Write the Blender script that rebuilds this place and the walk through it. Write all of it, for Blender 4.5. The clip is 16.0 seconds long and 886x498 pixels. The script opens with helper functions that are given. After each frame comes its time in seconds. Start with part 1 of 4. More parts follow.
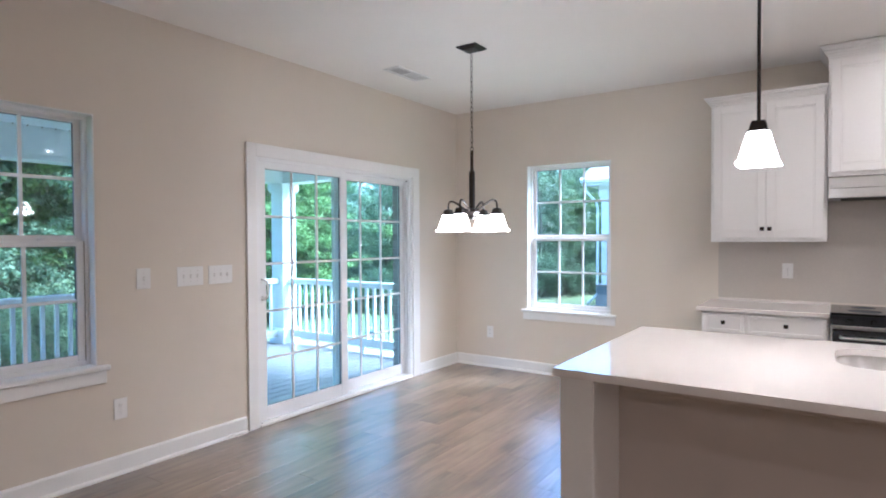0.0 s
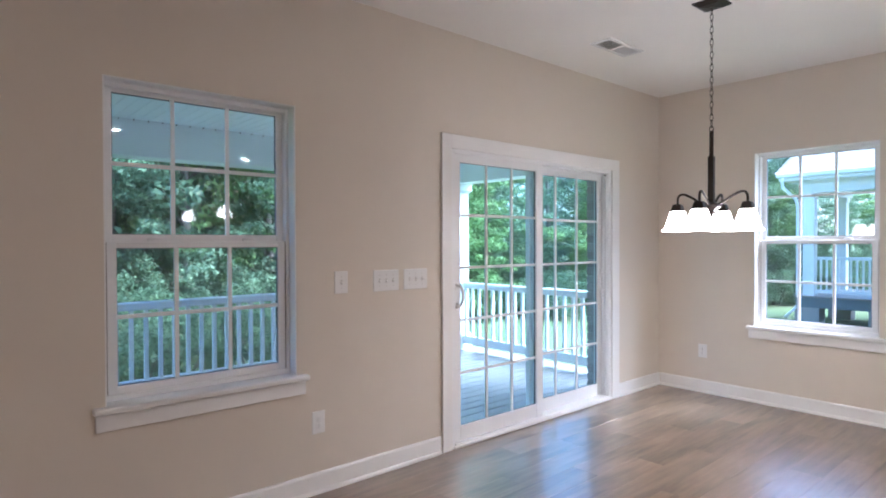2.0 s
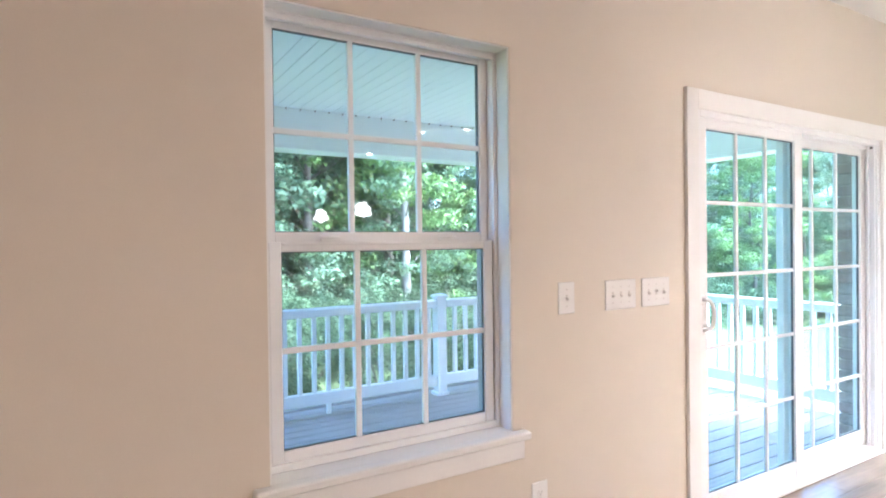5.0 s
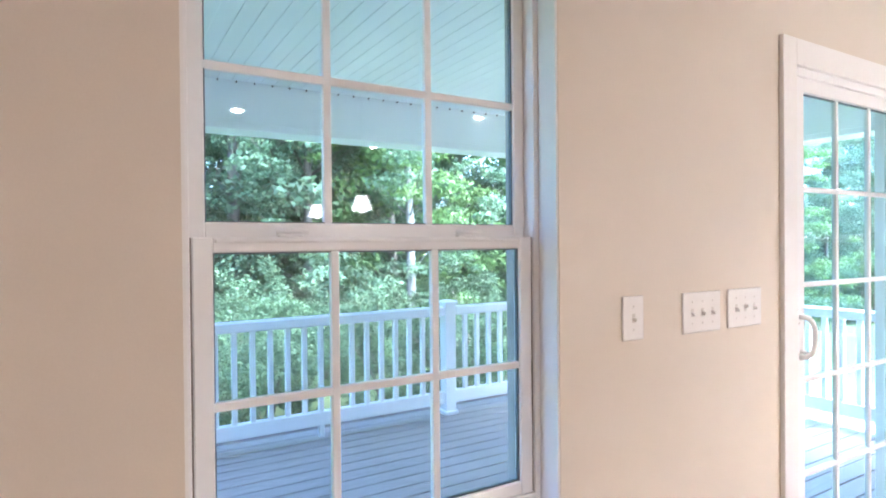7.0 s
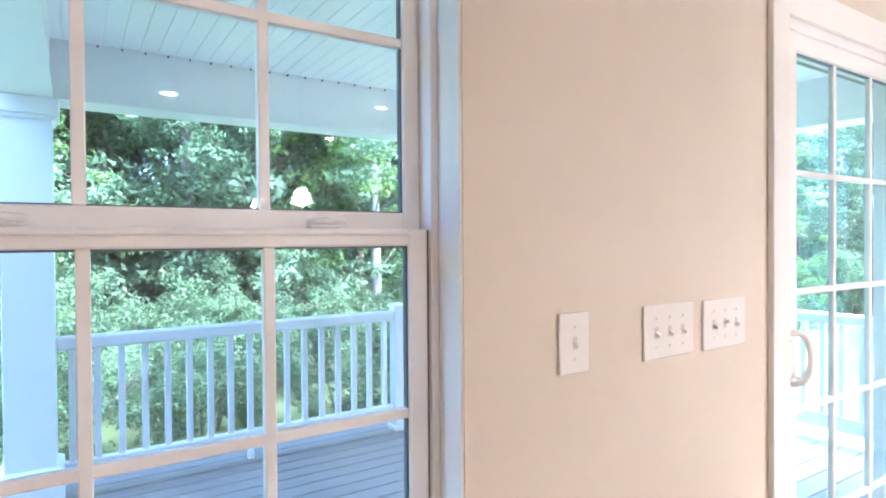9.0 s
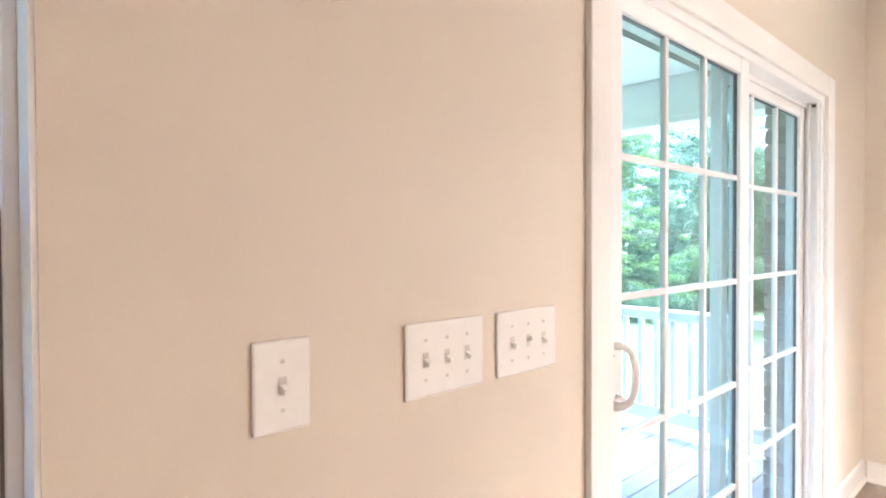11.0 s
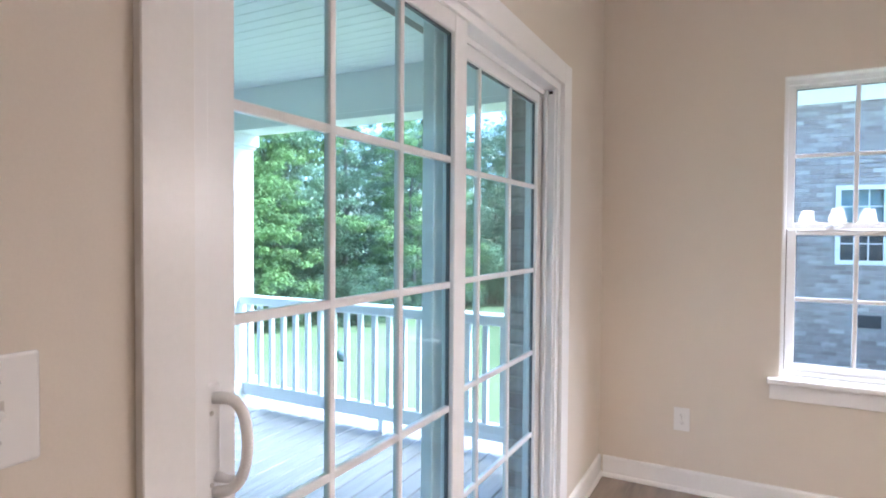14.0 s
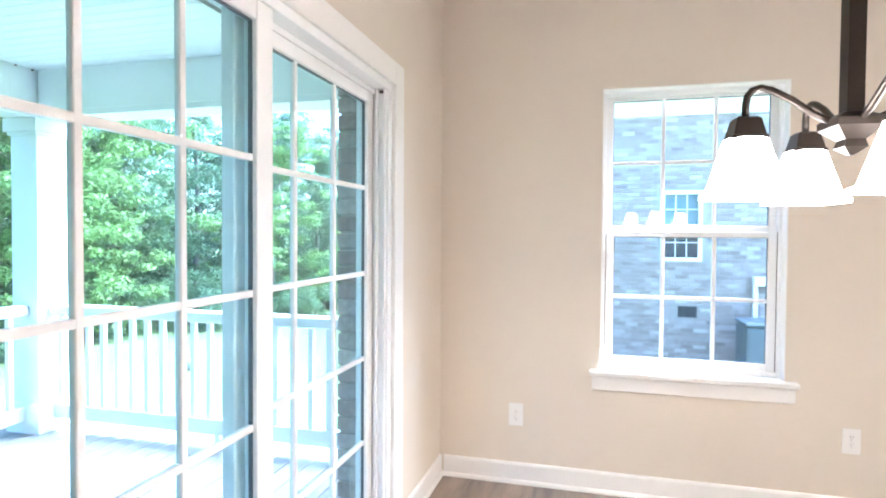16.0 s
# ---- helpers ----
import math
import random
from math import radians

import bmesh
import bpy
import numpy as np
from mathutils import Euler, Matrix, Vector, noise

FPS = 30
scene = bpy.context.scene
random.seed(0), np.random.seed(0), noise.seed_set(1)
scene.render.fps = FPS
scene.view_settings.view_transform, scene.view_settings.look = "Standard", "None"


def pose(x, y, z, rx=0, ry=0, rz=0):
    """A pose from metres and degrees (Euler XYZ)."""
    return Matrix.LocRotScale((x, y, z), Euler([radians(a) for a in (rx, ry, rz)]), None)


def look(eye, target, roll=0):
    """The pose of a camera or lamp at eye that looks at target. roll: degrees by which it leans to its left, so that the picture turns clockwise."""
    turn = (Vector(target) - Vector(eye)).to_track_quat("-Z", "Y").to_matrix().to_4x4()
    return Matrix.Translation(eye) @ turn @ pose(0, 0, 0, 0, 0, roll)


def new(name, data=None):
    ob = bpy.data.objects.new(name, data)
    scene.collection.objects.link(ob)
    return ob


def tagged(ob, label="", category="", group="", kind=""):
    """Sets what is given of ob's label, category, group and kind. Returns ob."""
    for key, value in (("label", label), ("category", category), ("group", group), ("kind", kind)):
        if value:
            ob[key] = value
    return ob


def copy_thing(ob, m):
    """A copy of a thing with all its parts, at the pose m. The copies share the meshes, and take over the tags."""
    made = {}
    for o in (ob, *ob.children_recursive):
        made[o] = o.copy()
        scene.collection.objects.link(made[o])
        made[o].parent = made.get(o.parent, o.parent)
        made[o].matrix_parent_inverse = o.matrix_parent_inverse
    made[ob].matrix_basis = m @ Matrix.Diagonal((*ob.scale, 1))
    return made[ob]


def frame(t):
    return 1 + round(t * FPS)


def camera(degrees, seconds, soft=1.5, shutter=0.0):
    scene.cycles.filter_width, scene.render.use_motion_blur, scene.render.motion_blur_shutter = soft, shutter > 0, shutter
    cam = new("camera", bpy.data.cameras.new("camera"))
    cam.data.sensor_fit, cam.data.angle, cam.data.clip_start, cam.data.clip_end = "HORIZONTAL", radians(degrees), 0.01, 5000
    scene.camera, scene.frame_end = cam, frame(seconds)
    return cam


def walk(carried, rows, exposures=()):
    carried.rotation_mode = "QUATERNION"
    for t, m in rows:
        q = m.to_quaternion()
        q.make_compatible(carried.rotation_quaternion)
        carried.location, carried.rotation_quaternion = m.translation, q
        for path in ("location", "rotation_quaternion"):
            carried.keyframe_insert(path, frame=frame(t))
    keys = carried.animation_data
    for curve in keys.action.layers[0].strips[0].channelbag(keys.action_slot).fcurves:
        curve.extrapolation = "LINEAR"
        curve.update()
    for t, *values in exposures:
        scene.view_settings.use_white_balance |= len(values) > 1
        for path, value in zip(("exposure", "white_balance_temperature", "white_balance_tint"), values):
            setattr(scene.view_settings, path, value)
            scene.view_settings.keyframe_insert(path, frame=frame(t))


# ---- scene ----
cam = camera(75.0, 16.0, 1.9)
PATH = [
    (0, (3.57, -5.509, 1.414), (2.444, -3.857, 1.376), -0.3),
    (0.5, (3.402, -5.441, 1.41), (2.161, -3.872, 1.379), -0.3),
    (1, (3.256, -5.382, 1.402), (1.92, -3.894, 1.377), -0.3),
    (1.5, (3.096, -5.369, 1.396), (1.677, -3.96, 1.374), -0.3),
    (2, (2.894, -5.327, 1.399), (1.385, -4.015, 1.376), -0.2),
    (2.5, (2.707, -5.316, 1.382), (1.128, -4.088, 1.37), -0.4),
    (3, (2.511, -5.314, 1.383), (0.876, -4.162, 1.367), -0.3),
    (3.5, (2.316, -5.337, 1.386), (0.654, -4.224, 1.373), -0.4),
    (4, (2.135, -5.319, 1.375), (0.451, -4.24, 1.366), -0.5),
    (4.5, (1.92, -5.284, 1.384), (0.224, -4.224, 1.37), -0.7),
    (5, (1.75, -5.228, 1.398), (0.038, -4.194, 1.379), -0.7),
    (5.2, (1.701, -5.19, 1.383), (-0.028, -4.185, 1.37), -0.6),
    (7.5, (1.07, -4.822, 1.392), (-0.65, -3.801, 1.374), -0.5),
    (8, (1.026, -4.706, 1.385), (-0.702, -3.699, 1.368), -0.6),
    (10.3, (0.71, -4.152, 1.383), (-0.822, -2.866, 1.345), -0.1),
    (10.5, (0.713, -4.098, 1.38), (-0.794, -2.784, 1.342), -0.1),
    (11, (0.739, -3.977, 1.373), (-0.714, -2.604, 1.341), -0.2),
    (11.5, (0.747, -3.883, 1.371), (-0.655, -2.457, 1.329), 0.0),
    (12, (0.744, -3.744, 1.376), (-0.603, -2.266, 1.33), 0.1),
    (12.5, (0.724, -3.603, 1.381), (-0.555, -2.066, 1.327), 0.3),
    (13, (0.7, -3.495, 1.378), (-0.481, -1.881, 1.322), 0.5),
    (13.5, (0.706, -3.406, 1.371), (-0.351, -1.709, 1.319), 0.4),
    (14, (0.74, -3.327, 1.371), (-0.196, -1.56, 1.319), 0.4),
    (14.5, (0.783, -3.27, 1.377), (-0.057, -1.456, 1.32), 0.5),
    (15, (0.825, -3.236, 1.377), (0.079, -1.38, 1.326), 0.5),
    (15.5, (0.858, -3.223, 1.376), (0.221, -1.328, 1.326), 0.5),
    (16, (0.86, -3.195, 1.386), (0.346, -1.263, 1.334), 0.4),
]
EXPOSURES = [(0, 3.07, 4820, 12), (1.5, 2.62, 4970, 11), (2, 2.9, 4990, 15), (3, 3.45, 5170, 16), (4, 3.84, 5280, 16), (5, 3.92, 5260, 15), (8, 3.99, 5170, 16), (10.5, 4.15, 5420, 15), (11, 4.01, 5550, 16), (12, 3.78, 5480, 16), (13.5, 3.11, 5350, 16), (14, 2.96, 5300, 17), (14.5, 3.07, 5230, 17), (15.5, 3.58, 5270, 15), (16, 3.77, 5200, 12)]
walk(cam, [(t, look(eye, target, roll)) for t, eye, target, roll in PATH], EXPOSURES)

# ---- world, sun, lamps ----
SUN_ELEVATION, SUN_TURN = radians(53), radians(60)
world = bpy.data.worlds.new("world")
scene.world = world
world.use_nodes = True
wn = world.node_tree
sky = wn.nodes.new("ShaderNodeTexSky")
sky.sky_type, sky.sun_disc = "NISHITA", False
sky.sun_elevation, sky.sun_rotation = SUN_ELEVATION, SUN_TURN
sky.air_density, sky.dust_density = 1.0, 2.5
wn.nodes["Background"].inputs["Strength"].default_value = 0.15
wn.links.new(sky.outputs[0], wn.nodes["Background"].inputs[0])

sun_data = bpy.data.lights.new("sun", "SUN")
sun_data.energy, sun_data.angle, sun_data.color = 3.2, radians(42), (1.0, 0.95, 0.86)
sun = new("sun", sun_data)
sun_from = Vector((math.sin(SUN_TURN) * math.cos(SUN_ELEVATION), math.cos(SUN_TURN) * math.cos(SUN_ELEVATION), math.sin(SUN_ELEVATION)))
sun.matrix_world = look(sun_from * 60, (0, 0, 0))

WARM = (1.0, 0.77, 0.56)


def bulb(x, y, z, watts, radius=0.035):
    data = bpy.data.lights.new("bulb", "POINT")
    data.energy, data.shadow_soft_size, data.color = watts, radius, WARM
    new("bulb", data).location = (x, y, z)


def downlight(x, y, z, watts):
    data = bpy.data.lights.new("downlight", "AREA")
    data.shape, data.size, data.energy, data.color, data.spread = "DISK", 0.12, watts, WARM, radians(180)
    new("downlight", data).location = (x, y, z)


# ---- materials ----
def material(name):
    m = bpy.data.materials.new(name)
    m.use_nodes = True
    return m, m.node_tree, m.node_tree.nodes["Principled BSDF"]


def noise_node(nt, scale, detail=4.0, rough=0.55, stretch=None):
    tc = nt.nodes.new("ShaderNodeTexCoord")
    mp = nt.nodes.new("ShaderNodeMapping")
    if stretch:
        mp.inputs["Scale"].default_value = stretch
    n = nt.nodes.new("ShaderNodeTexNoise")
    n.inputs["Scale"].default_value, n.inputs["Detail"].default_value, n.inputs["Roughness"].default_value = scale, detail, rough
    nt.links.new(tc.outputs["Object"], mp.inputs[0])
    nt.links.new(mp.outputs[0], n.inputs["Vector"])
    return n, mp


def ramp(nt, source, stops):
    r = nt.nodes.new("ShaderNodeValToRGB")
    while len(r.color_ramp.elements) < len(stops):
        r.color_ramp.elements.new(0.5)
    for el, (p, c) in zip(r.color_ramp.elements, stops):
        el.position, el.color = p, (*c, 1)
    nt.links.new(source, r.inputs[0])
    return r


def bump(nt, bsdf, source, strength, distance):
    b = nt.nodes.new("ShaderNodeBump")
    b.inputs["Strength"].default_value, b.inputs["Distance"].default_value = strength, distance
    nt.links.new(source, b.inputs["Height"])
    nt.links.new(b.outputs[0], bsdf.inputs["Normal"])


def plain(name, color, rough=0.5, metal=0.0, grain=60.0, vary=0.06, relief=0.05, depth=0.002, coat=0.0, big=1.3):
    """A paint, plastic or metal with fine grain and broad tonal drift."""
    m, nt, b = material(name)
    n, _ = noise_node(nt, grain, 3)
    w, _ = noise_node(nt, big, 3)
    mix = nt.nodes.new("ShaderNodeMix")
    mix.data_type = "FLOAT"
    mix.inputs[0].default_value = 0.5
    nt.links.new(n.outputs["Fac"], mix.inputs[2])
    nt.links.new(w.outputs["Fac"], mix.inputs[3])
    lo, hi = [c * (1 - vary) for c in color], [min(1, c * (1 + vary)) for c in color]
    r = ramp(nt, mix.outputs[0], [(0.3, lo), (0.7, hi)])
    nt.links.new(r.outputs[0], b.inputs["Base Color"])
    b.inputs["Roughness"].default_value, b.inputs["Metallic"].default_value = rough, metal
    b.inputs["Coat Weight"].default_value = coat
    if relief:
        bump(nt, b, n.outputs["Fac"], relief, depth)
    return m


WALL_PAINT = plain("wall_paint", (0.67, 0.605, 0.515), 0.55, grain=220, vary=0.03, relief=0.12, depth=0.001)
# Greige of the panel, taken darker to include the shade under the overhang.
PANEL_PAINT = plain("island_panel_shaded_paint", (0.54, 0.47, 0.425), 0.5, grain=200, vary=0.03, relief=0.1, depth=0.001)
CEILING_PAINT = plain("ceiling_paint", (0.80, 0.77, 0.72), 0.8, grain=160, vary=0.025, relief=0.15, depth=0.001)
TRIM_PAINT = plain("trim_paint", (0.80, 0.79, 0.77), 0.32, grain=90, vary=0.025, relief=0.05, depth=0.001)
VINYL = plain("white_vinyl", (0.82, 0.82, 0.82), 0.28, grain=50, vary=0.02, relief=0.02)
CABINET_PAINT = plain("cabinet_paint", (0.80, 0.78, 0.76), 0.30, grain=70, vary=0.02, relief=0.03)
PLASTIC = plain("plate_plastic", (0.82, 0.81, 0.79), 0.25, grain=40, vary=0.015, relief=0.0)
DARK_SLOT = plain("dark_parts_and_shade", (0.05, 0.045, 0.04), 0.6, relief=0.0)
GASKET = plain("glazing_gasket", (0.10, 0.12, 0.14), 0.5, relief=0.0)
SCREW = plain("screw_head", (0.6, 0.58, 0.55), 0.35, metal=0.6, relief=0.0)
BRONZE = plain("oiled_bronze", (0.034, 0.027, 0.022), 0.38, metal=0.75, grain=120, vary=0.15, relief=0.05)
STEEL = plain("brushed_steel", (0.55, 0.54, 0.52), 0.28, metal=1.0, grain=90, vary=0.05, relief=0.03)
BLACK_GLASS = plain("black_glass", (0.012, 0.012, 0.013), 0.08, relief=0.0)
PORCH_PAINT = plain("porch_paint", (0.90, 0.905, 0.91), 0.45, grain=35, vary=0.03, relief=0.08, depth=0.002)
SOFFIT = plain("soffit_vinyl", (0.90, 0.905, 0.91), 0.45, grain=30, vary=0.02, relief=0.03)
QUARTZ = plain("quartz", (0.74, 0.70, 0.67), 0.12, grain=140, vary=0.04, relief=0.0)
MORTAR = plain("mortar", (0.36, 0.34, 0.32), 0.95, grain=80, vary=0.15, relief=0.4, depth=0.004)
AC_METAL = plain("ac_enamel", (0.15, 0.18, 0.20), 0.5, grain=40, vary=0.08)
PIPE_BLACK = plain("pipe_foam", (0.03, 0.03, 0.03), 0.8)
BLIND = plain("blind_fabric", (0.32, 0.37, 0.38), 0.6, grain=20, vary=0.04)
SCREEN_DARK = plain("near_black_fill", (0.05, 0.055, 0.06), 0.7)


def floor_material():
    m, nt, b = material("vinyl_plank")
    info = nt.nodes.new("ShaderNodeObjectInfo")
    n, mp = noise_node(nt, 1.0, 6, 0.6, (26, 2.2, 26))
    n2, mp2 = noise_node(nt, 1.0, 4, 0.5, (5, 1.6, 5))
    shift = nt.nodes.new("ShaderNodeCombineXYZ")
    mul = nt.nodes.new("ShaderNodeMath")
    mul.operation = "MULTIPLY"
    mul.inputs[1].default_value = 40
    nt.links.new(info.outputs["Random"], mul.inputs[0])
    for k in range(3):
        nt.links.new(mul.outputs[0], shift.inputs[k])
    nt.links.new(shift.outputs[0], mp.inputs["Location"])
    nt.links.new(shift.outputs[0], mp2.inputs["Location"])
    mix = nt.nodes.new("ShaderNodeMix")
    mix.data_type = "FLOAT"
    mix.inputs[0].default_value = 0.55
    nt.links.new(n.outputs["Fac"], mix.inputs[2])
    nt.links.new(n2.outputs["Fac"], mix.inputs[3])
    r = ramp(nt, mix.outputs[0], [(0.32, (0.074, 0.047, 0.028)), (0.43, (0.172, 0.118, 0.076)), (0.58, (0.262, 0.192, 0.132)), (0.72, (0.345, 0.266, 0.192))])
    hsv = nt.nodes.new("ShaderNodeHueSaturation")
    val = nt.nodes.new("ShaderNodeMapRange")
    val.inputs["To Min"].default_value, val.inputs["To Max"].default_value = 0.88, 1.10
    nt.links.new(info.outputs["Random"], val.inputs["Value"])
    nt.links.new(val.outputs[0], hsv.inputs["Value"])
    nt.links.new(r.outputs[0], hsv.inputs["Color"])
    nt.links.new(hsv.outputs[0], b.inputs["Base Color"])
    rr = nt.nodes.new("ShaderNodeMapRange")
    rr.inputs["To Min"].default_value, rr.inputs["To Max"].default_value = 0.30, 0.46
    nt.links.new(n.outputs["Fac"], rr.inputs["Value"])
    nt.links.new(rr.outputs[0], b.inputs["Roughness"])
    b.inputs["Coat Weight"].default_value, b.inputs["Coat Roughness"].default_value = 1.0, 0.27
    b.inputs["Coat IOR"].default_value = 1.9
    bump(nt, b, n.outputs["Fac"], 0.12, 0.002)
    return m


FLOOR = floor_material()


def varied(name, colors, rough, grain, stretch=None, by_island=False, relief=0.3, depth=0.003, spread=0.25):
    """Pieces that differ from one another in tone, with grain on each."""
    m, nt, b = material(name)
    if by_island:
        src = nt.nodes.new("ShaderNodeNewGeometry").outputs["Random Per Island"]
    else:
        src = nt.nodes.new("ShaderNodeObjectInfo").outputs["Random"]
    k = len(colors)
    r = ramp(nt, src, [(i / max(1, k - 1), c) for i, c in enumerate(colors)])
    n, _ = noise_node(nt, grain, 4, 0.6, stretch)
    hsv = nt.nodes.new("ShaderNodeHueSaturation")
    mr = nt.nodes.new("ShaderNodeMapRange")
    mr.inputs["From Min"].default_value, mr.inputs["From Max"].default_value = 0.3, 0.7
    mr.inputs["To Min"].default_value, mr.inputs["To Max"].default_value = 1 - spread, 1 + spread
    nt.links.new(n.outputs["Fac"], mr.inputs["Value"])
    nt.links.new(mr.outputs[0], hsv.inputs["Value"])
    nt.links.new(r.outputs[0], hsv.inputs["Color"])
    nt.links.new(hsv.outputs[0], b.inputs["Base Color"])
    b.inputs["Roughness"].default_value = rough
    bump(nt, b, n.outputs["Fac"], relief, depth)
    return m


BRICKS = [(0.26, 0.215, 0.20), (0.37, 0.32, 0.30), (0.31, 0.26, 0.245), (0.44, 0.405, 0.385), (0.34, 0.285, 0.27), (0.52, 0.49, 0.465)]
BRICK = varied("brick_face", BRICKS, 0.9, 40)
BRICK_FAR = varied("brick_face_joined", BRICKS, 0.9, 40, by_island=True)
DECK = varied("composite_deck", [(0.295, 0.255, 0.25), (0.33, 0.285, 0.275), (0.31, 0.268, 0.26)], 0.40, 1.0, (60, 3, 60), relief=0.25)
SHINGLE = varied("shingle", [(0.20, 0.19, 0.18), (0.28, 0.26, 0.25), (0.24, 0.22, 0.20), (0.33, 0.31, 0.30)], 0.95, 60, by_island=True)
BARK = varied("bark", [(0.09, 0.075, 0.06), (0.15, 0.13, 0.11)], 0.95, 1.0, (14, 14, 3), relief=0.8, depth=0.02)


def leaf_material(name, colors):
    m, nt, b = material(name)
    geo = nt.nodes.new("ShaderNodeNewGeometry")
    info = nt.nodes.new("ShaderNodeObjectInfo")
    n, _ = noise_node(nt, 0.55, 3)
    mix = nt.nodes.new("ShaderNodeMix")
    mix.data_type = "FLOAT"
    mix.inputs[0].default_value = 0.55
    nt.links.new(geo.outputs["Random Per Island"], mix.inputs[2])
    nt.links.new(n.outputs["Fac"], mix.inputs[3])
    k = len(colors)
    r = ramp(nt, mix.outputs[0], [(0.2 + 0.6 * i / (k - 1), c) for i, c in enumerate(colors)])
    hsv = nt.nodes.new("ShaderNodeHueSaturation")
    mr = nt.nodes.new("ShaderNodeMapRange")
    mr.inputs["To Min"].default_value, mr.inputs["To Max"].default_value = 0.75, 1.3
    nt.links.new(info.outputs["Random"], mr.inputs["Value"])
    nt.links.new(mr.outputs[0], hsv.inputs["Value"])
    nt.links.new(r.outputs[0], hsv.inputs["Color"])
    nt.links.new(hsv.outputs[0], b.inputs["Base Color"])
    b.inputs["Roughness"].default_value = 0.6
    b.inputs["Specular IOR Level"].default_value = 0.25
    tr = nt.nodes.new("ShaderNodeBsdfTranslucent")
    nt.links.new(hsv.outputs[0], tr.inputs["Color"])
    ms = nt.nodes.new("ShaderNodeMixShader")
    ms.inputs[0].default_value = 0.45
    nt.links.new(b.outputs[0], ms.inputs[1])
    nt.links.new(tr.outputs[0], ms.inputs[2])
    nt.links.new(ms.outputs[0], nt.nodes["Material Output"].inputs["Surface"])
    return m


LEAF = leaf_material("leaves", [(0.066, 0.108, 0.070), (0.105, 0.165, 0.100), (0.150, 0.222, 0.125), (0.205, 0.290, 0.155)])
BARK_PALE = varied("pale_bark", [(0.17, 0.16, 0.145), (0.23, 0.22, 0.20)], 0.95, 1.0, (9, 9, 4), relief=0.7, depth=0.02)
# LEAF lowered by about a third: shade among the bushes is in the colour.
LEAF_DARK = leaf_material("shaded_undergrowth_leaves", [(0.042, 0.070, 0.042), (0.072, 0.115, 0.064), (0.112, 0.170, 0.088), (0.155, 0.220, 0.110)])
LEAF_LIGHT = leaf_material("leaves_light", [(0.085, 0.145, 0.056), (0.125, 0.20, 0.072), (0.165, 0.25, 0.085), (0.20, 0.285, 0.10)])


def grass_material():
    m, nt, b = material("lawn")
    n, _ = noise_node(nt, 0.35, 5)
    f, _ = noise_node(nt, 30, 4, 0.7)
    mix = nt.nodes.new("ShaderNodeMix")
    mix.data_type = "FLOAT"
    mix.inputs[0].default_value = 0.35
    nt.links.new(n.outputs["Fac"], mix.inputs[2])
    nt.links.new(f.outputs["Fac"], mix.inputs[3])
    r = ramp(nt, mix.outputs[0], [(0.34, (0.17, 0.155, 0.09)), (0.45, (0.12, 0.145, 0.06)), (0.56, (0.085, 0.125, 0.045)), (0.7, (0.11, 0.15, 0.06))])
    nt.links.new(r.outputs[0], b.inputs["Base Color"])
    b.inputs["Roughness"].default_value = 0.95
    bump(nt, b, f.outputs["Fac"], 0.6, 0.03)
    return m


LAWN = grass_material()


def glass_material(name, tint=(0.90, 0.98, 1.0)):
    m, nt, b = material(name)
    nt.nodes.remove(b)
    tr = nt.nodes.new("ShaderNodeBsdfTransparent")
    tr.inputs["Color"].default_value = (*tint, 1)
    gl = nt.nodes.new("ShaderNodeBsdfGlossy")
    gl.inputs["Roughness"].default_value = 0.0
    lw = nt.nodes.new("ShaderNodeLayerWeight")
    lw.inputs["Blend"].default_value = 0.5
    power = nt.nodes.new("ShaderNodeMath")
    power.operation = "POWER"
    power.inputs[1].default_value = 5.0
    gloss = nt.nodes.new("ShaderNodeMapRange")
    gloss.inputs["To Min"].default_value, gloss.inputs["To Max"].default_value = 0.035, 0.9
    nt.links.new(lw.outputs["Facing"], power.inputs[0])
    nt.links.new(power.outputs[0], gloss.inputs["Value"])
    ms = nt.nodes.new("ShaderNodeMixShader")
    nt.links.new(gloss.outputs[0], ms.inputs[0])
    nt.links.new(tr.outputs[0], ms.inputs[1])
    nt.links.new(gl.outputs[0], ms.inputs[2])
    nt.links.new(ms.outputs[0], nt.nodes["Material Output"].inputs["Surface"])
    return m


STRIP = plain("weatherstrip_and_gap_shade", (0.20, 0.17, 0.15), 0.8, grain=300, vary=0.1)
GLASS = glass_material("window_glass")
DOOR_GLASS = glass_material("coated_door_glass", (0.83, 0.965, 1.0))


def screen_material():
    """Fine insect mesh: part of the light passes between the threads."""
    m, nt, b = material("insect_mesh")
    b.inputs["Base Color"].default_value = (0.05, 0.055, 0.06, 1)
    b.inputs["Roughness"].default_value = 0.7
    tr = nt.nodes.new("ShaderNodeBsdfTransparent")
    ms = nt.nodes.new("ShaderNodeMixShader")
    w, _ = noise_node(nt, 900, 1)
    mr = nt.nodes.new("ShaderNodeMapRange")
    mr.inputs["To Min"].default_value, mr.inputs["To Max"].default_value = 0.05, 0.11
    nt.links.new(w.outputs["Fac"], mr.inputs["Value"])
    nt.links.new(mr.outputs[0], ms.inputs[0])
    nt.links.new(tr.outputs[0], ms.inputs[1])
    nt.links.new(b.outputs[0], ms.inputs[2])
    nt.links.new(ms.outputs[0], nt.nodes["Material Output"].inputs["Surface"])
    return m


MESH = screen_material()


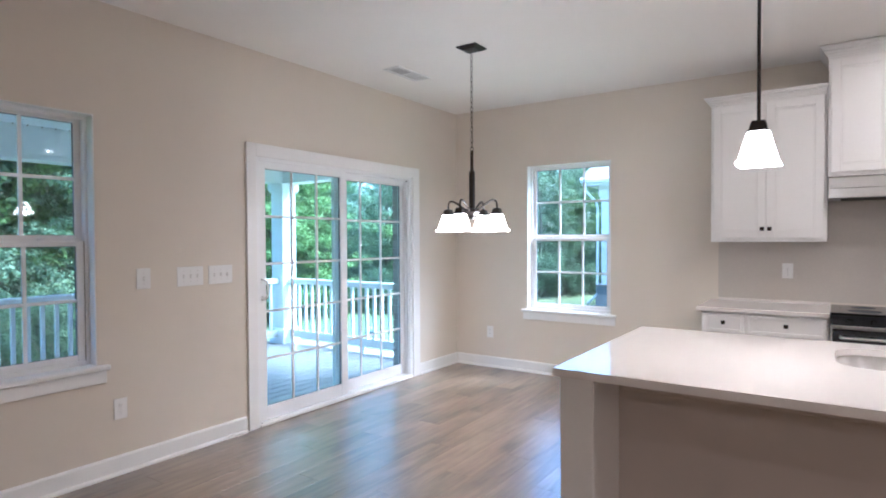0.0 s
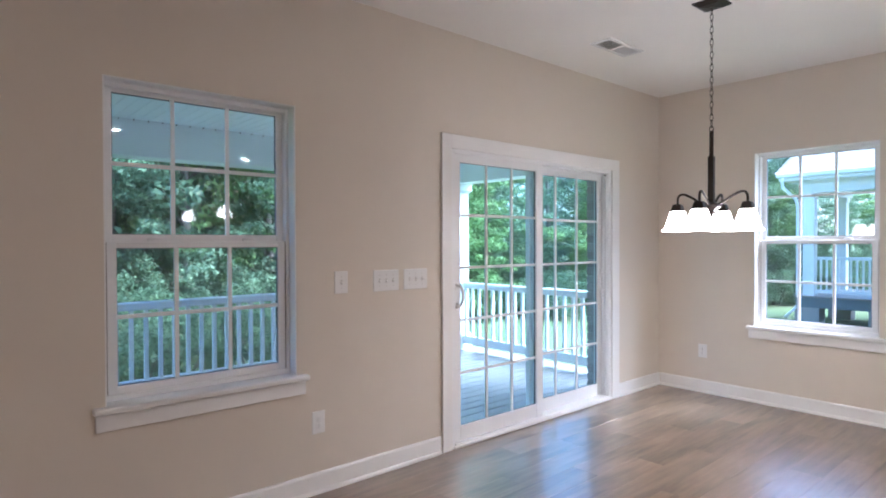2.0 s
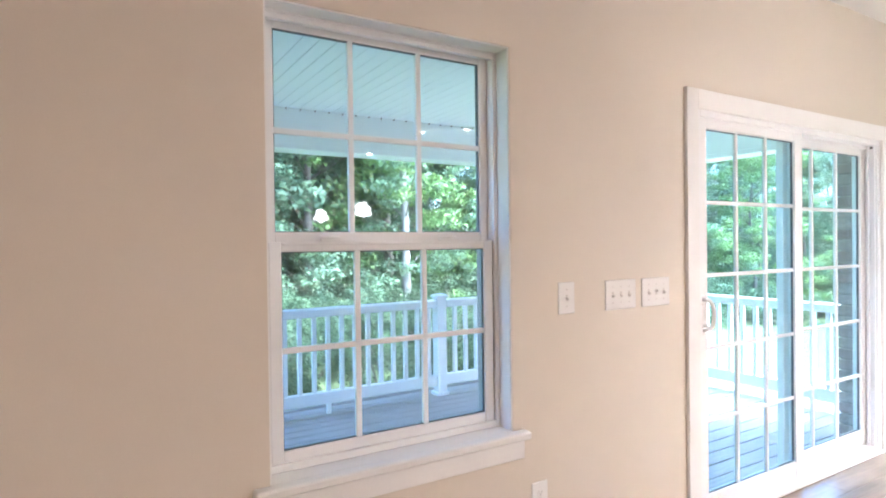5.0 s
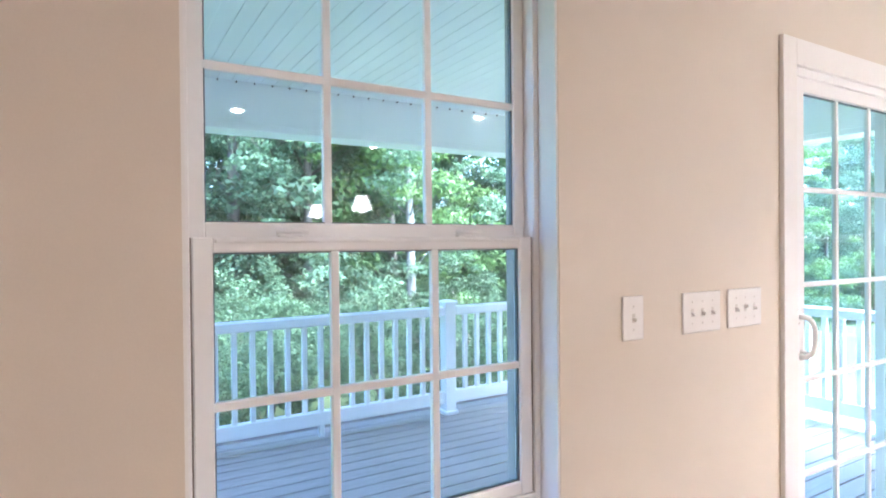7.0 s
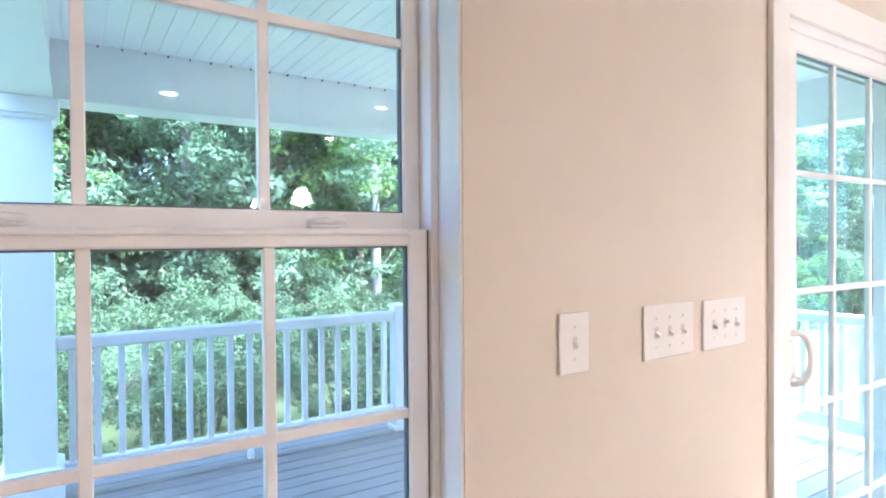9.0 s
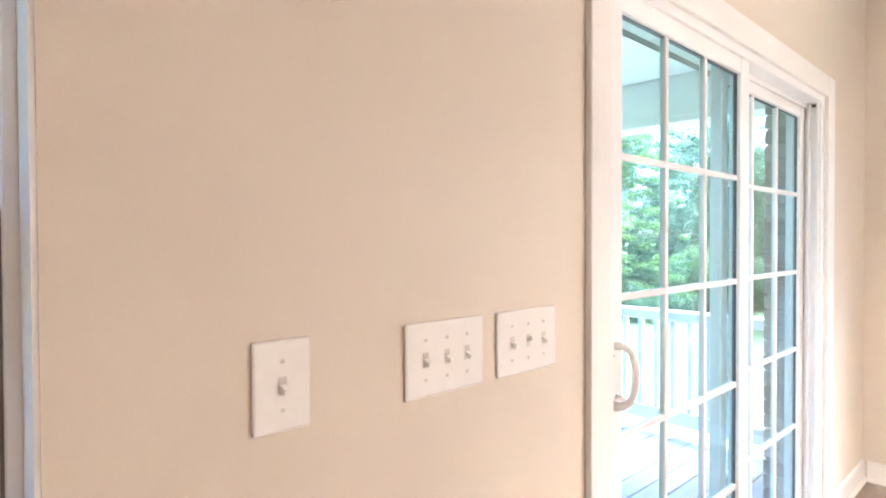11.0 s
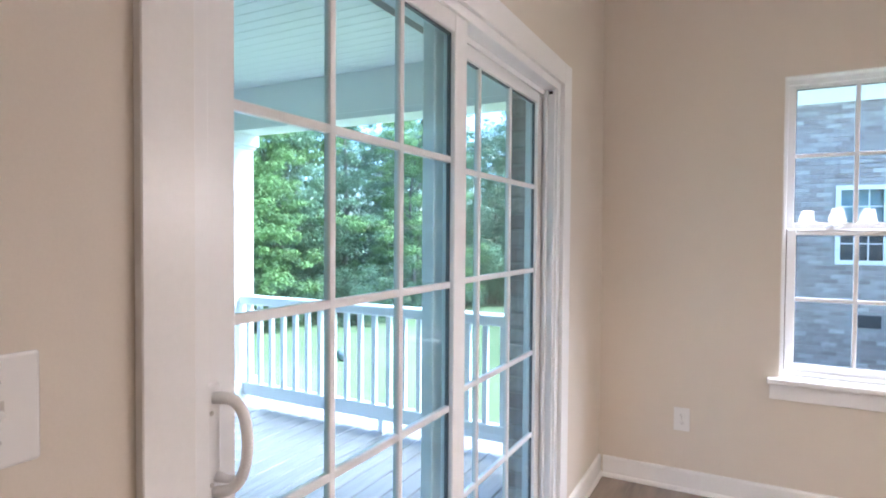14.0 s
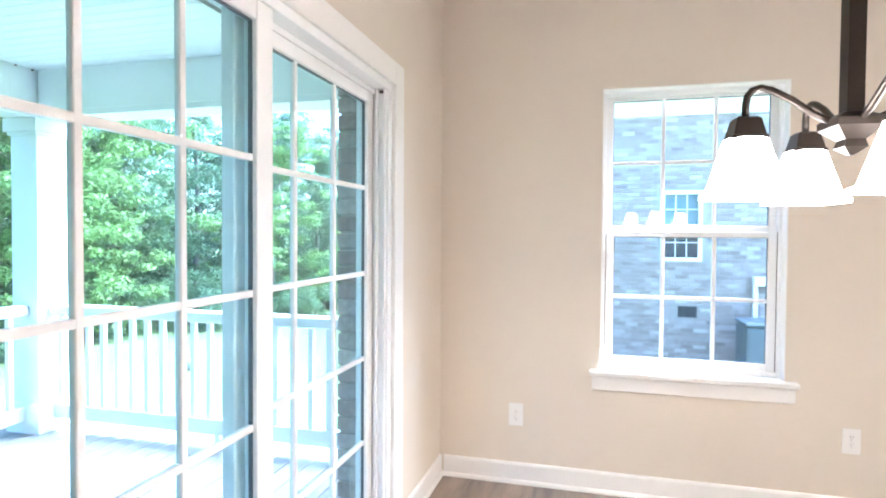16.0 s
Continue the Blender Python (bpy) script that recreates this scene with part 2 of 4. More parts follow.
def glow_material(name, color, strength, rough=0.35):
    m, nt, b = material(name)
    b.inputs["Base Color"].default_value = (0.9, 0.86, 0.8, 1)
    b.inputs["Roughness"].default_value = rough
    b.inputs["Emission Color"].default_value = (*color, 1)
    b.inputs["Emission Strength"].default_value = strength
    return m


SHADE_GLOW = glow_material("lit_frosted_glass", (1.0, 0.84, 0.66), 4.2)
LENS_GLOW = glow_material("lit_lens", (1.0, 0.82, 0.62), 6.0)


# ---- building helpers ----
def thing(name, base, label, category, group="", kind=""):
    ob = new(name)
    ob.location = base
    ob.empty_display_size = 0.1
    return tagged(ob, label, category, group, kind)


def part(name, bm, mat, parent=None, label="", smooth=False):
    me = bpy.data.meshes.new(name)
    bm.normal_update()
    bm.to_mesh(me)
    bm.free()
    me.materials.append(mat)
    if smooth:
        me.polygons.foreach_set("use_smooth", [True] * len(me.polygons))
    ob = new(name, me)
    if parent:
        ob.parent = parent
    if label:
        tagged(ob, label)
    return ob


def box(bm, x0, x1, y0, y1, z0, z1, bevel=0.0, seg=1):
    vs = [bm.verts.new(p) for p in ((x0, y0, z0), (x1, y0, z0), (x1, y1, z0), (x0, y1, z0), (x0, y0, z1), (x1, y0, z1), (x1, y1, z1), (x0, y1, z1))]
    fs = [bm.faces.new([vs[i] for i in f]) for f in ((3, 2, 1, 0), (4, 5, 6, 7), (0, 1, 5, 4), (1, 2, 6, 5), (2, 3, 7, 6), (3, 0, 4, 7))]
    if bevel:
        es = {e for f in fs for e in f.edges}
        bmesh.ops.bevel(bm, geom=list(es), offset=bevel, segments=seg, affect="EDGES", profile=0.5)
    return bm


def boxes(*rows, bevel=0.0):
    bm = bmesh.new()
    for r in rows:
        box(bm, *r[:6], bevel=r[6] if len(r) > 6 else bevel)
    return bm


def one(*r, bevel=0.0, seg=1):
    return box(bmesh.new(), *r, bevel=bevel, seg=seg)


def frustum(bm, rings, sides=4, turn=45.0, cap=True):
    """Rings of (x, y, z, radius), joined; sides=4 and turn=45 give a square section of half-width radius."""
    k = 1 / math.cos(math.pi / sides) if sides == 4 else 1
    loops = []
    for x, y, z, r in rings:
        loops.append([bm.verts.new((x + r * k * math.cos(radians(turn) + math.tau * i / sides), y + r * k * math.sin(radians(turn) + math.tau * i / sides), z)) for i in range(sides)])
    for a, b in zip(loops, loops[1:]):
        for i in range(sides):
            bm.faces.new((a[i], a[(i + 1) % sides], b[(i + 1) % sides], b[i]))
    if cap:
        bm.faces.new(loops[0][::-1])
        bm.faces.new(loops[-1])
    bmesh.ops.recalc_face_normals(bm, faces=bm.faces)
    return bm


def tube(bm, points, radius, sides=10):
    pts = [Vector(p) for p in points]
    loops = []
    side = None
    for i, p in enumerate(pts):
        d = (pts[min(i + 1, len(pts) - 1)] - pts[max(i - 1, 0)]).normalized()
        if side is None:
            side = d.orthogonal().normalized()
        side = (side - d * side.dot(d)).normalized()
        up = d.cross(side)
        r = radius[i] if isinstance(radius, (list, tuple)) else radius
        loops.append([bm.verts.new(p + r * (math.cos(math.tau * k / sides) * side + math.sin(math.tau * k / sides) * up)) for k in range(sides)])
    for a, b in zip(loops, loops[1:]):
        for k in range(sides):
            bm.faces.new((a[k], a[(k + 1) % sides], b[(k + 1) % sides], b[k]))
    bm.faces.new(loops[0][::-1])
    bm.faces.new(loops[-1])
    return bm


def wall_mesh(axis, a0, a1, u0, u1, z0, z1, openings):
    """A wall from a0 to a1 across its thickness, u0 to u1 along it, with openings (ua, ub, za, zb)."""
    us = sorted({u0, u1, *[o[0] for o in openings], *[o[1] for o in openings]})
    zs = sorted({z0, z1, *[o[2] for o in openings], *[o[3] for o in openings]})
    bm = bmesh.new()
    cache = {}

    def v(a, u, z):
        key = (a, u, z)
        if key not in cache:
            cache[key] = bm.verts.new((a, u, z) if axis == "x" else (u, a, z))
        return cache[key]

    def solid(i, j):
        if not (0 <= i < len(us) - 1 and 0 <= j < len(zs) - 1):
            return False
        um, zm = (us[i] + us[i + 1]) / 2, (zs[j] + zs[j + 1]) / 2
        return not any(o[0] < um < o[1] and o[2] < zm < o[3] for o in openings)

    for i in range(len(us) - 1):
        for j in range(len(zs) - 1):
            if not solid(i, j):
                continue
            p, q, r, s = us[i], us[i + 1], zs[j], zs[j + 1]
            for a in (a0, a1):
                bm.faces.new((v(a, p, r), v(a, q, r), v(a, q, s), v(a, p, s)))
            for (di, dj), (m, n) in {(-1, 0): ((p, r), (p, s)), (1, 0): ((q, r), (q, s)), (0, -1): ((p, r), (q, r)), (0, 1): ((p, s), (q, s))}.items():
                if not solid(i + di, j + dj):
                    bm.faces.new((v(a0, *m), v(a0, *n), v(a1, *n), v(a1, *m)))
    bmesh.ops.recalc_face_normals(bm, faces=bm.faces)
    return bm


def structure(name, bm, mat, label, category):
    return tagged(part(name, bm, mat), label, category, kind="structure")


# ---- plan, in metres: the corner of the dining end is the origin ----
CEIL = 2.81
EAST, SOUTH = 7.2, -9.0
W1 = (-4.787, -3.869, 0.649, 2.143)       # the window beside the door: y, y, z, z
W2 = (0.884, 1.774, 0.636, 2.160)         # the window in the end wall: x, x, z, z
DOOR = (-2.75, -0.825, 0.0, 2.035)       # the sliding door's rough opening: y, y, z, z
DECK_Z, GROUND = -0.135, -0.9

# ---- shell ----
structure("wall_west", wall_mesh("x", -0.15, 0.0, SOUTH, 0.15, 0, CEIL, [W1, DOOR]), WALL_PAINT, "warm beige painted drywall with a window and a sliding door", "wall")
structure("wall_north", wall_mesh("y", 0.0, 0.15, 0.0, EAST, 0, CEIL, [W2]), WALL_PAINT, "warm beige painted end wall with one window", "wall")
structure("wall_east", wall_mesh("x", EAST, EAST + 0.15, SOUTH, 0.15, 0, CEIL, []), WALL_PAINT, "plain beige painted wall closing the kitchen", "wall")
structure("wall_south", wall_mesh("y", SOUTH - 0.15, SOUTH, -0.15, EAST + 0.15, 0, CEIL, []), WALL_PAINT, "plain beige painted wall closing the room", "wall")
structure("ceiling", one(-0.15, EAST + 0.15, SOUTH - 0.15, 0.15, CEIL, CEIL + 0.15), CEILING_PAINT, "smooth off-white painted ceiling", "ceiling")
floor = structure("floor", one(-0.15, EAST + 0.15, SOUTH - 0.15, 0.15, -0.2, -0.006), MORTAR, "grey-brown wood-look vinyl plank floor", "floor")


def base_run(name, axis, a, u0, u1, sign):
    """A baseboard with an eased top and a quarter-round shoe at its foot."""
    prof = [(0, 0), (0.026, 0), (0.026, 0.010), (0.020, 0.020), (0.014, 0.022), (0.014, 0.104), (0.009, 0.114), (0, 0.116)]
    bm = bmesh.new()
    ends = []
    for u in (u0, u1):
        ends.append([bm.verts.new((a + sign * p, u, z) if axis == "x" else (u, a + sign * p, z)) for p, z in prof])
    for i in range(len(prof)):
        j = (i + 1) % len(prof)
        bm.faces.new((ends[0][i], ends[0][j], ends[1][j], ends[1][i]))
    bm.faces.new(ends[0])
    bm.faces.new(ends[1][::-1])
    bmesh.ops.recalc_face_normals(bm, faces=bm.faces)
    structure(name, bm, TRIM_PAINT, "white painted baseboard with a small shoe mould", "baseboard")


base_run("baseboard_1", "x", 0.0, SOUTH, -2.845, 1)
base_run("baseboard_2", "x", 0.0, -0.722, 0.0, 1)
base_run("baseboard_3", "y", 0.0, 0.026, 2.66, -1)
base_run("baseboard_4", "x", EAST, SOUTH, 0.0, -1)
base_run("baseboard_5", "y", SOUTH, 0.026, EAST - 0.026, 1)


# ---- windows ----
def sash(parent, name, u0, u1, z0, z1, d0, d1, stile, bottom, top, flip, cols=3, rows=2, glass=GLASS):
    """One sash: frame, glass and a grid of flat bars. flip(u, d, z) gives the place."""
    def bx(ua, ub, da, db, za, zb, bevel=0.0):
        p, q = flip(ua, da, za), flip(ub, db, zb)
        lo, hi = [min(a, b) for a, b in zip(p, q)], [max(a, b) for a, b in zip(p, q)]
        return one(lo[0], hi[0], lo[1], hi[1], lo[2], hi[2], bevel=bevel)
    holder = part(name, bx(u0, u0 + stile, d0, d1, z0, z1, 0.003), VINYL, parent)
    part("stile", bx(u1 - stile, u1, d0, d1, z0, z1, 0.003), VINYL, holder)
    part("rail", bx(u0 + stile - 0.001, u1 - stile + 0.001, d0 + 0.002, d1 - 0.002, z0, z0 + bottom, 0.003), VINYL, holder)
    part("rail", bx(u0 + stile - 0.001, u1 - stile + 0.001, d0 + 0.002, d1 - 0.002, z1 - top, z1, 0.003), VINYL, holder)
    ga, gb, gc, gd = u0 + stile - 0.004, u1 - stile + 0.004, z0 + bottom - 0.004, z1 - top + 0.004
    mid = (d0 + d1) / 2
    pane = part("pane", bx(ga, gb, mid - 0.003, mid + 0.003, gc, gd), glass, holder, "clear window glass")
    pane.visible_shadow = False
    g = bmesh.new()
    for ra in ((ga, ga + 0.0075, gc, gd), (gb - 0.0075, gb, gc, gd), (ga + 0.0075, gb - 0.0075, gc, gc + 0.0065), (ga + 0.0075, gb - 0.0075, gd - 0.0075, gd)):
        p, q = flip(ra[0], mid - 0.006, ra[2]), flip(ra[1], mid + 0.006, ra[3])
        box(g, *[v for a, b in zip(p, q) for v in (min(a, b), max(a, b))])
    part("gasket", g, GASKET, holder, "thin dark glazing gasket")
    ua, ub, za, zb = u0 + stile, u1 - stile, z0 + bottom, z1 - top
    for i in range(1, cols):
        u = ua + (ub - ua) * i / cols
        part("muntin", bx(u - 0.0095, u + 0.0095, mid - 0.009, mid + 0.009, za, zb, 0.002), VINYL, holder)
    for j in range(1, rows):
        z = za + (zb - za) * j / rows
        part("muntin", bx(ua, ub, mid - 0.0085, mid + 0.0085, z - 0.0095, z + 0.0095, 0.002), VINYL, holder)
    return holder


def hung_window(name, o, flip, label):
    u0, u1, z0, z1 = o
    root = tagged(new(name), label, "window", kind="structure")

    def bx(ua, ub, da, db, za, zb, bevel=0.0):
        p, q = flip(ua, da, za), flip(ub, db, zb)
        lo, hi = [min(a, b) for a, b in zip(p, q)], [max(a, b) for a, b in zip(p, q)]
        return one(lo[0], hi[0], lo[1], hi[1], lo[2], hi[2], bevel=bevel)
    # depth d runs outward from the room's face of the wall
    fr = part("window_frame", bx(u0 - 0.003, u0 + 0.022, 0.075, 0.155, z0 + 0.03, z1 - 0.001, 0.002), VINYL, root)
    part("jamb", bx(u1 - 0.022, u1 + 0.003, 0.075, 0.155, z0 + 0.03, z1 - 0.001, 0.002), VINYL, fr)
    part("head", bx(u0 + 0.022, u1 - 0.022, 0.075, 0.155, z1 - 0.012, z1 - 0.001, 0.002), VINYL, fr)
    part("head_stop", bx(u0 + 0.022, u1 - 0.022, 0.078, 0.100, z1 - 0.030, z1 - 0.012, 0.002), VINYL, fr)
    part("sill_frame", bx(u0 + 0.022, u1 - 0.022, 0.075, 0.155, z0 + 0.03, z0 + 0.055, 0.002), VINYL, fr)
    for u, s in ((u0, 1), (u1, -1)):
        a, b = sorted((u - s * 0.002, u + s * 0.006))
        part("reveal", bx(a, b, 0.002, 0.075, z0 + 0.03, z1 - 0.001), TRIM_PAINT, root)
    part("reveal", bx(u0 + 0.006, u1 - 0.006, 0.002, 0.075, z1 - 0.006, z1 - 0.0005), TRIM_PAINT, root)
    mid = 1.409
    sash(root, "upper_sash", u0 + 0.0215, u1 - 0.0215, mid - 0.018, z1 - 0.014, 0.118, 0.145, 0.036, 0.050, 0.030, flip)
    screen = part("insect_screen", bx(u0 + 0.024, u1 - 0.024, 0.149, 0.150, z0 + 0.055, mid - 0.02), MESH, root, "fine grey insect screen outside the lower sash")
    screen.visible_shadow = False
    # Weatherstrip in each sash gap; its grey-brown also stands for the gap's shade.
    for a in (u0 + 0.0222, u1 - 0.0262):
        part("weatherstrip", bx(a, a + 0.004, 0.086, 0.110, z0 + 0.056, mid - 0.002), STRIP, fr)
    low = sash(root, "lower_sash", u0 + 0.0265, u1 - 0.0265, z0 + 0.055, mid, 0.082, 0.112, 0.040, 0.037, 0.032, flip)
    for f in (0.25, 0.75):
        u = u0 + (u1 - u0) * f
        lock = part("sash_lock", bx(u - 0.028, u + 0.028, 0.090, 0.112, mid, mid + 0.008, 0.003), VINYL, low)
        bm = bmesh.new()
        tube(bm, [flip(u - 0.03, 0.10, mid + 0.010), flip(u, 0.088, mid + 0.014), flip(u + 0.036, 0.082, mid + 0.013)], [0.006, 0.007, 0.004], 8)
        part("lever", bm, VINYL, lock, smooth=True)
    part("lift_rail", bx(u0 + 0.07, u1 - 0.07, 0.074, 0.084, mid - 0.012, mid - 0.004, 0.002), VINYL, low)
    part("window_sill", bx(u0 - 0.052, u1 + 0.056, -0.048, 0.0, z0, z0 + 0.03, 0.006), TRIM_PAINT, root, "white painted wooden stool with horns")
    part("stool", bx(u0 + 0.001, u1 - 0.001, -0.001, 0.076, z0 + 0.001, z0 + 0.0295), TRIM_PAINT, root)
    part("apron", bx(u0 - 0.040, u1 + 0.044, -0.018, -0.0005, z0 - 0.078, z0, 0.002), TRIM_PAINT, root)


hung_window("window_1", W1, lambda u, d, z: (-d, u, z), "white vinyl double-hung window with six-over-six grids")
hung_window("window_2", W2, lambda u, d, z: (u, d, z), "white vinyl double-hung window with six-over-six grids in the end wall")


# ---- sliding door ----
def sliding_door():
    root = tagged(new("door_1"), "closed white vinyl sliding patio door with white grids", "door", kind="structure")
    y0, y1, _, z1 = DOOR
    fr = part("door_frame", one(-0.15, -0.001, y0 + 0.001, y0 + 0.045, 0.0, z1 - 0.001, bevel=0.002), VINYL, root)
    part("jamb", one(-0.15, -0.001, y1 - 0.045, y1 - 0.001, 0.0, z1 - 0.001, bevel=0.002), VINYL, fr)
    part("head", one(-0.15, -0.001, y0 + 0.045, y1 - 0.045, z1 - 0.035, z1 - 0.001, bevel=0.002), VINYL, fr)
    part("head_track", one(-0.070, -0.062, y0 + 0.045, y1 - 0.045, z1 - 0.055, z1 - 0.035), VINYL, fr)
    part("threshold", one(-0.15, 0.010, y0 + 0.045, y1 - 0.045, 0.0, 0.032, bevel=0.004), VINYL, fr)
    part("threshold_nose", one(0.010, 0.024, y0 + 0.02, y1 - 0.02, 0.0, 0.022, bevel=0.005), TRIM_PAINT, fr)
    part("jamb_stop", one(-0.058, -0.046, y1 - 0.062, y1 - 0.045, 0.032, z1 - 0.035, bevel=0.002), VINYL, fr)
    part("jamb_stop", one(-0.022, -0.012, y1 - 0.058, y1 - 0.045, 0.032, z1 - 0.035, bevel=0.002), VINYL, fr)
    flip = lambda u, d, z: (-d, u, z)
    inner = sash(root, "sliding_leaf", y0 + 0.030, -1.760, 0.034, 2.010, 0.012, 0.052, 0.078, 0.102, 0.062, flip, 3, 5, DOOR_GLASS)
    sash(root, "fixed_leaf", -1.853, y1 - 0.045, 0.034, 1.994, 0.072, 0.112, 0.058, 0.102, 0.056, flip, 3, 5, DOOR_GLASS)
    # Thin dark strip paints the shadow line between the fixed leaf and the head.
    part("head_shadow_line", one(-0.10, -0.094, -1.76, y1 - 0.045, 1.992, 2.001), GASKET, fr)
    part("roller_cover", one(-0.040, -0.022, y1 - 0.057, y1 - 0.046, 1.982, 1.994, bevel=0.002), DARK_SLOT, fr)
    hy = -2.700
    plate = part("handle_plate", one(-0.012, -0.002, hy - 0.020, hy + 0.020, 0.935, 1.132, bevel=0.004), VINYL, inner)
    bm = bmesh.new()
    arc = []
    for k in range(15):
        a = math.pi * k / 14
        arc.append((-0.004 + 0.040 * math.sin(a) ** 0.55, hy + 0.004 + 0.034 * math.sin(a) ** 0.55, 1.034 + 0.076 * math.cos(a)))
    tube(bm, arc, 0.0095, 10)
    part("pull_handle", bm, VINYL, inner, "white D-shaped pull", smooth=True)
    bm = bmesh.new()
    tube(bm, [(-0.003, hy + 0.010, 0.982), (0.010, hy + 0.016, 0.979), (0.016, hy + 0.034, 0.972)], [0.008, 0.007, 0.004], 8)
    part("thumb_latch", bm, VINYL, inner, "small white thumb latch", smooth=True)
    for z in (0.972, 1.086):
        bm = bmesh.new()
        tube(bm, [(-0.004, hy, z), (-0.001, hy, z)], 0.004, 8)
        part("screw", bm, SCREW, inner)



sliding_door()
casing = tagged(new("trim_door"), "flat white painted casing round the sliding door", "trim", kind="structure")
part("casing_side", one(0.0, 0.018, -2.830, DOOR[0] + 0.006, 0, 2.125, bevel=0.002), TRIM_PAINT, casing)
part("casing_side", one(0.0, 0.018, DOOR[1] - 0.006, -0.722, 0, 2.125, bevel=0.002), TRIM_PAINT, casing)
part("casing_head", one(0.0, 0.0175, DOOR[0] + 0.006, DOOR[1] - 0.006, DOOR[3] - 0.006, 2.125, bevel=0.002), TRIM_PAINT, casing)


# ---- plates on the walls ----
def place_on_wall(root, wall, u, z):
    if wall == "west":
        root.matrix_basis = pose(0, u, z, 90, 0, 90)
    else:
        root.matrix_basis = pose(u, 0, z, 90, 0, 0)


def plate_body(root, w, h):
    part("plate", one(-w / 2, w / 2, -h / 2, h / 2, 0.0, 0.006, bevel=0.004, seg=2), PLASTIC, root)


def switch_plate(gangs, u, z, ups):
    w = 0.088 + 0.0505 * (gangs - 1)
    root = thing("switch_plate", (0, 0, 0), "white %s toggle light switch plate on the beige wall" % {1: "single", 3: "triple"}[gangs], "light switch")
    plate_body(root, w, 0.129)
    for g in range(gangs):
        x = (g - (gangs - 1) / 2) * 0.0505
        part("slot", one(x - 0.006, x + 0.006, -0.013, 0.013, 0.0055, 0.0066), SCREW, root)
        up = ups[g]
        bm = bmesh.new()
        frustum(bm, [(x, 0.002 * up, 0.006, 0.0046), (x, 0.007 * up, 0.018, 0.0034)])
        part("toggle", bm, PLASTIC, root)
        for y in (-0.034, 0.034):
            bm = bmesh.new()
            tube(bm, [(x, y, 0.0055), (x, y, 0.0068)], 0.0034, 8)
            part("screw", bm, SCREW, root)
    place_on_wall(root, "west", u, z)


switch_plate(1, -3.591, 1.171, (-1,))
switch_plate(3, -3.275, 1.168, (-1, -1, -1))
switch_plate(3, -3.046, 1.168, (-1, 1, -1))


def outlet(wall, u, z, w=0.08, h=0.125, proud=0.0):
    root = thing("wall_outlet", (0, 0, 0), "white duplex electrical outlet on the beige wall", "electrical outlet", "wall outlets")
    plate_body(root, w, h)
    for s in (-1, 1):
        bm = bmesh.new()
        frustum(bm, [(0, s * 0.0195, 0.0055, 0.0165), (0, s * 0.0195, 0.0078, 0.0160)], 16, 0)
        face = part("socket", bm, PLASTIC, root)
        for x, hh in ((-0.0063, 0.0045), (0.0063, 0.0038)):
            part("contact_slot", one(x - 0.0009, x + 0.0009, s * 0.0195 - hh + 0.003, s * 0.0195 + hh + 0.003, 0.0076, 0.0082), DARK_SLOT, face)
        part("contact_slot", one(-0.002, 0.002, s * 0.0195 - 0.010, s * 0.0195 - 0.006, 0.0076, 0.0082), DARK_SLOT, face)
    bm = bmesh.new()
    tube(bm, [(0, 0, 0.0055), (0, 0, 0.0068)], 0.0032, 8)
    part("screw", bm, SCREW, root)
    place_on_wall(root, wall, u, z)
    root.location.y -= proud


outlet("west", -3.742, 0.395)
outlet("north", 0.438, 0.385)
outlet("north", 2.066, 0.395)
outlet("north", 3.241, 1.130, proud=0.0062)


# ---- ceiling vent ----
def ceiling_vent():
    root = thing("ceiling_vent", (0.556, -1.612, CEIL), "white louvred metal air register in the ceiling", "air vent")
    f = part("frame", boxes((-0.085, 0.085, -0.215, -0.19, -0.008, 0), (-0.085, 0.085, 0.19, 0.215, -0.008, 0), (-0.085, -0.06, -0.19, 0.19, -0.008, 0), (0.06, 0.085, -0.19, 0.19, -0.008, 0), (-0.06, 0.06, -0.012, 0.012, -0.007, 0)), PLASTIC, root)
    # Thin near-black plate paints the unlit depth behind these slats.
    part("duct_shade_plate", one(-0.06, 0.06, -0.19, -0.012, -0.0015, -0.0005), DARK_SLOT, f)
    part("damper", one(-0.06, 0.06, 0.012, 0.19, -0.0025, -0.0005), SCREW, f)
    for i in range(13):
        y = -0.18 + i * 0.03
        if abs(y) < 0.014:
            continue
        s = 1 if y > 0 else -1
        bm = bmesh.new()
        vs = [bm.verts.new(p) for p in ((-0.06, y - 0.009, -0.002), (0.06, y - 0.009, -0.002), (0.06, y + 0.0036 * s, -0.010), (-0.06, y + 0.0036 * s, -0.010))] if s > 0 else [bm.verts.new(p) for p in ((-0.06, y - 0.002, -0.002), (0.06, y - 0.002, -0.002), (0.06, y + 0.001, -0.009), (-0.06, y + 0.001, -0.009))]
        bm.faces.new(vs)
        bmesh.ops.solidify(bm, geom=bm.faces[:], thickness=0.001)
        part("slat", bm, PLASTIC, root)


ceiling_vent()


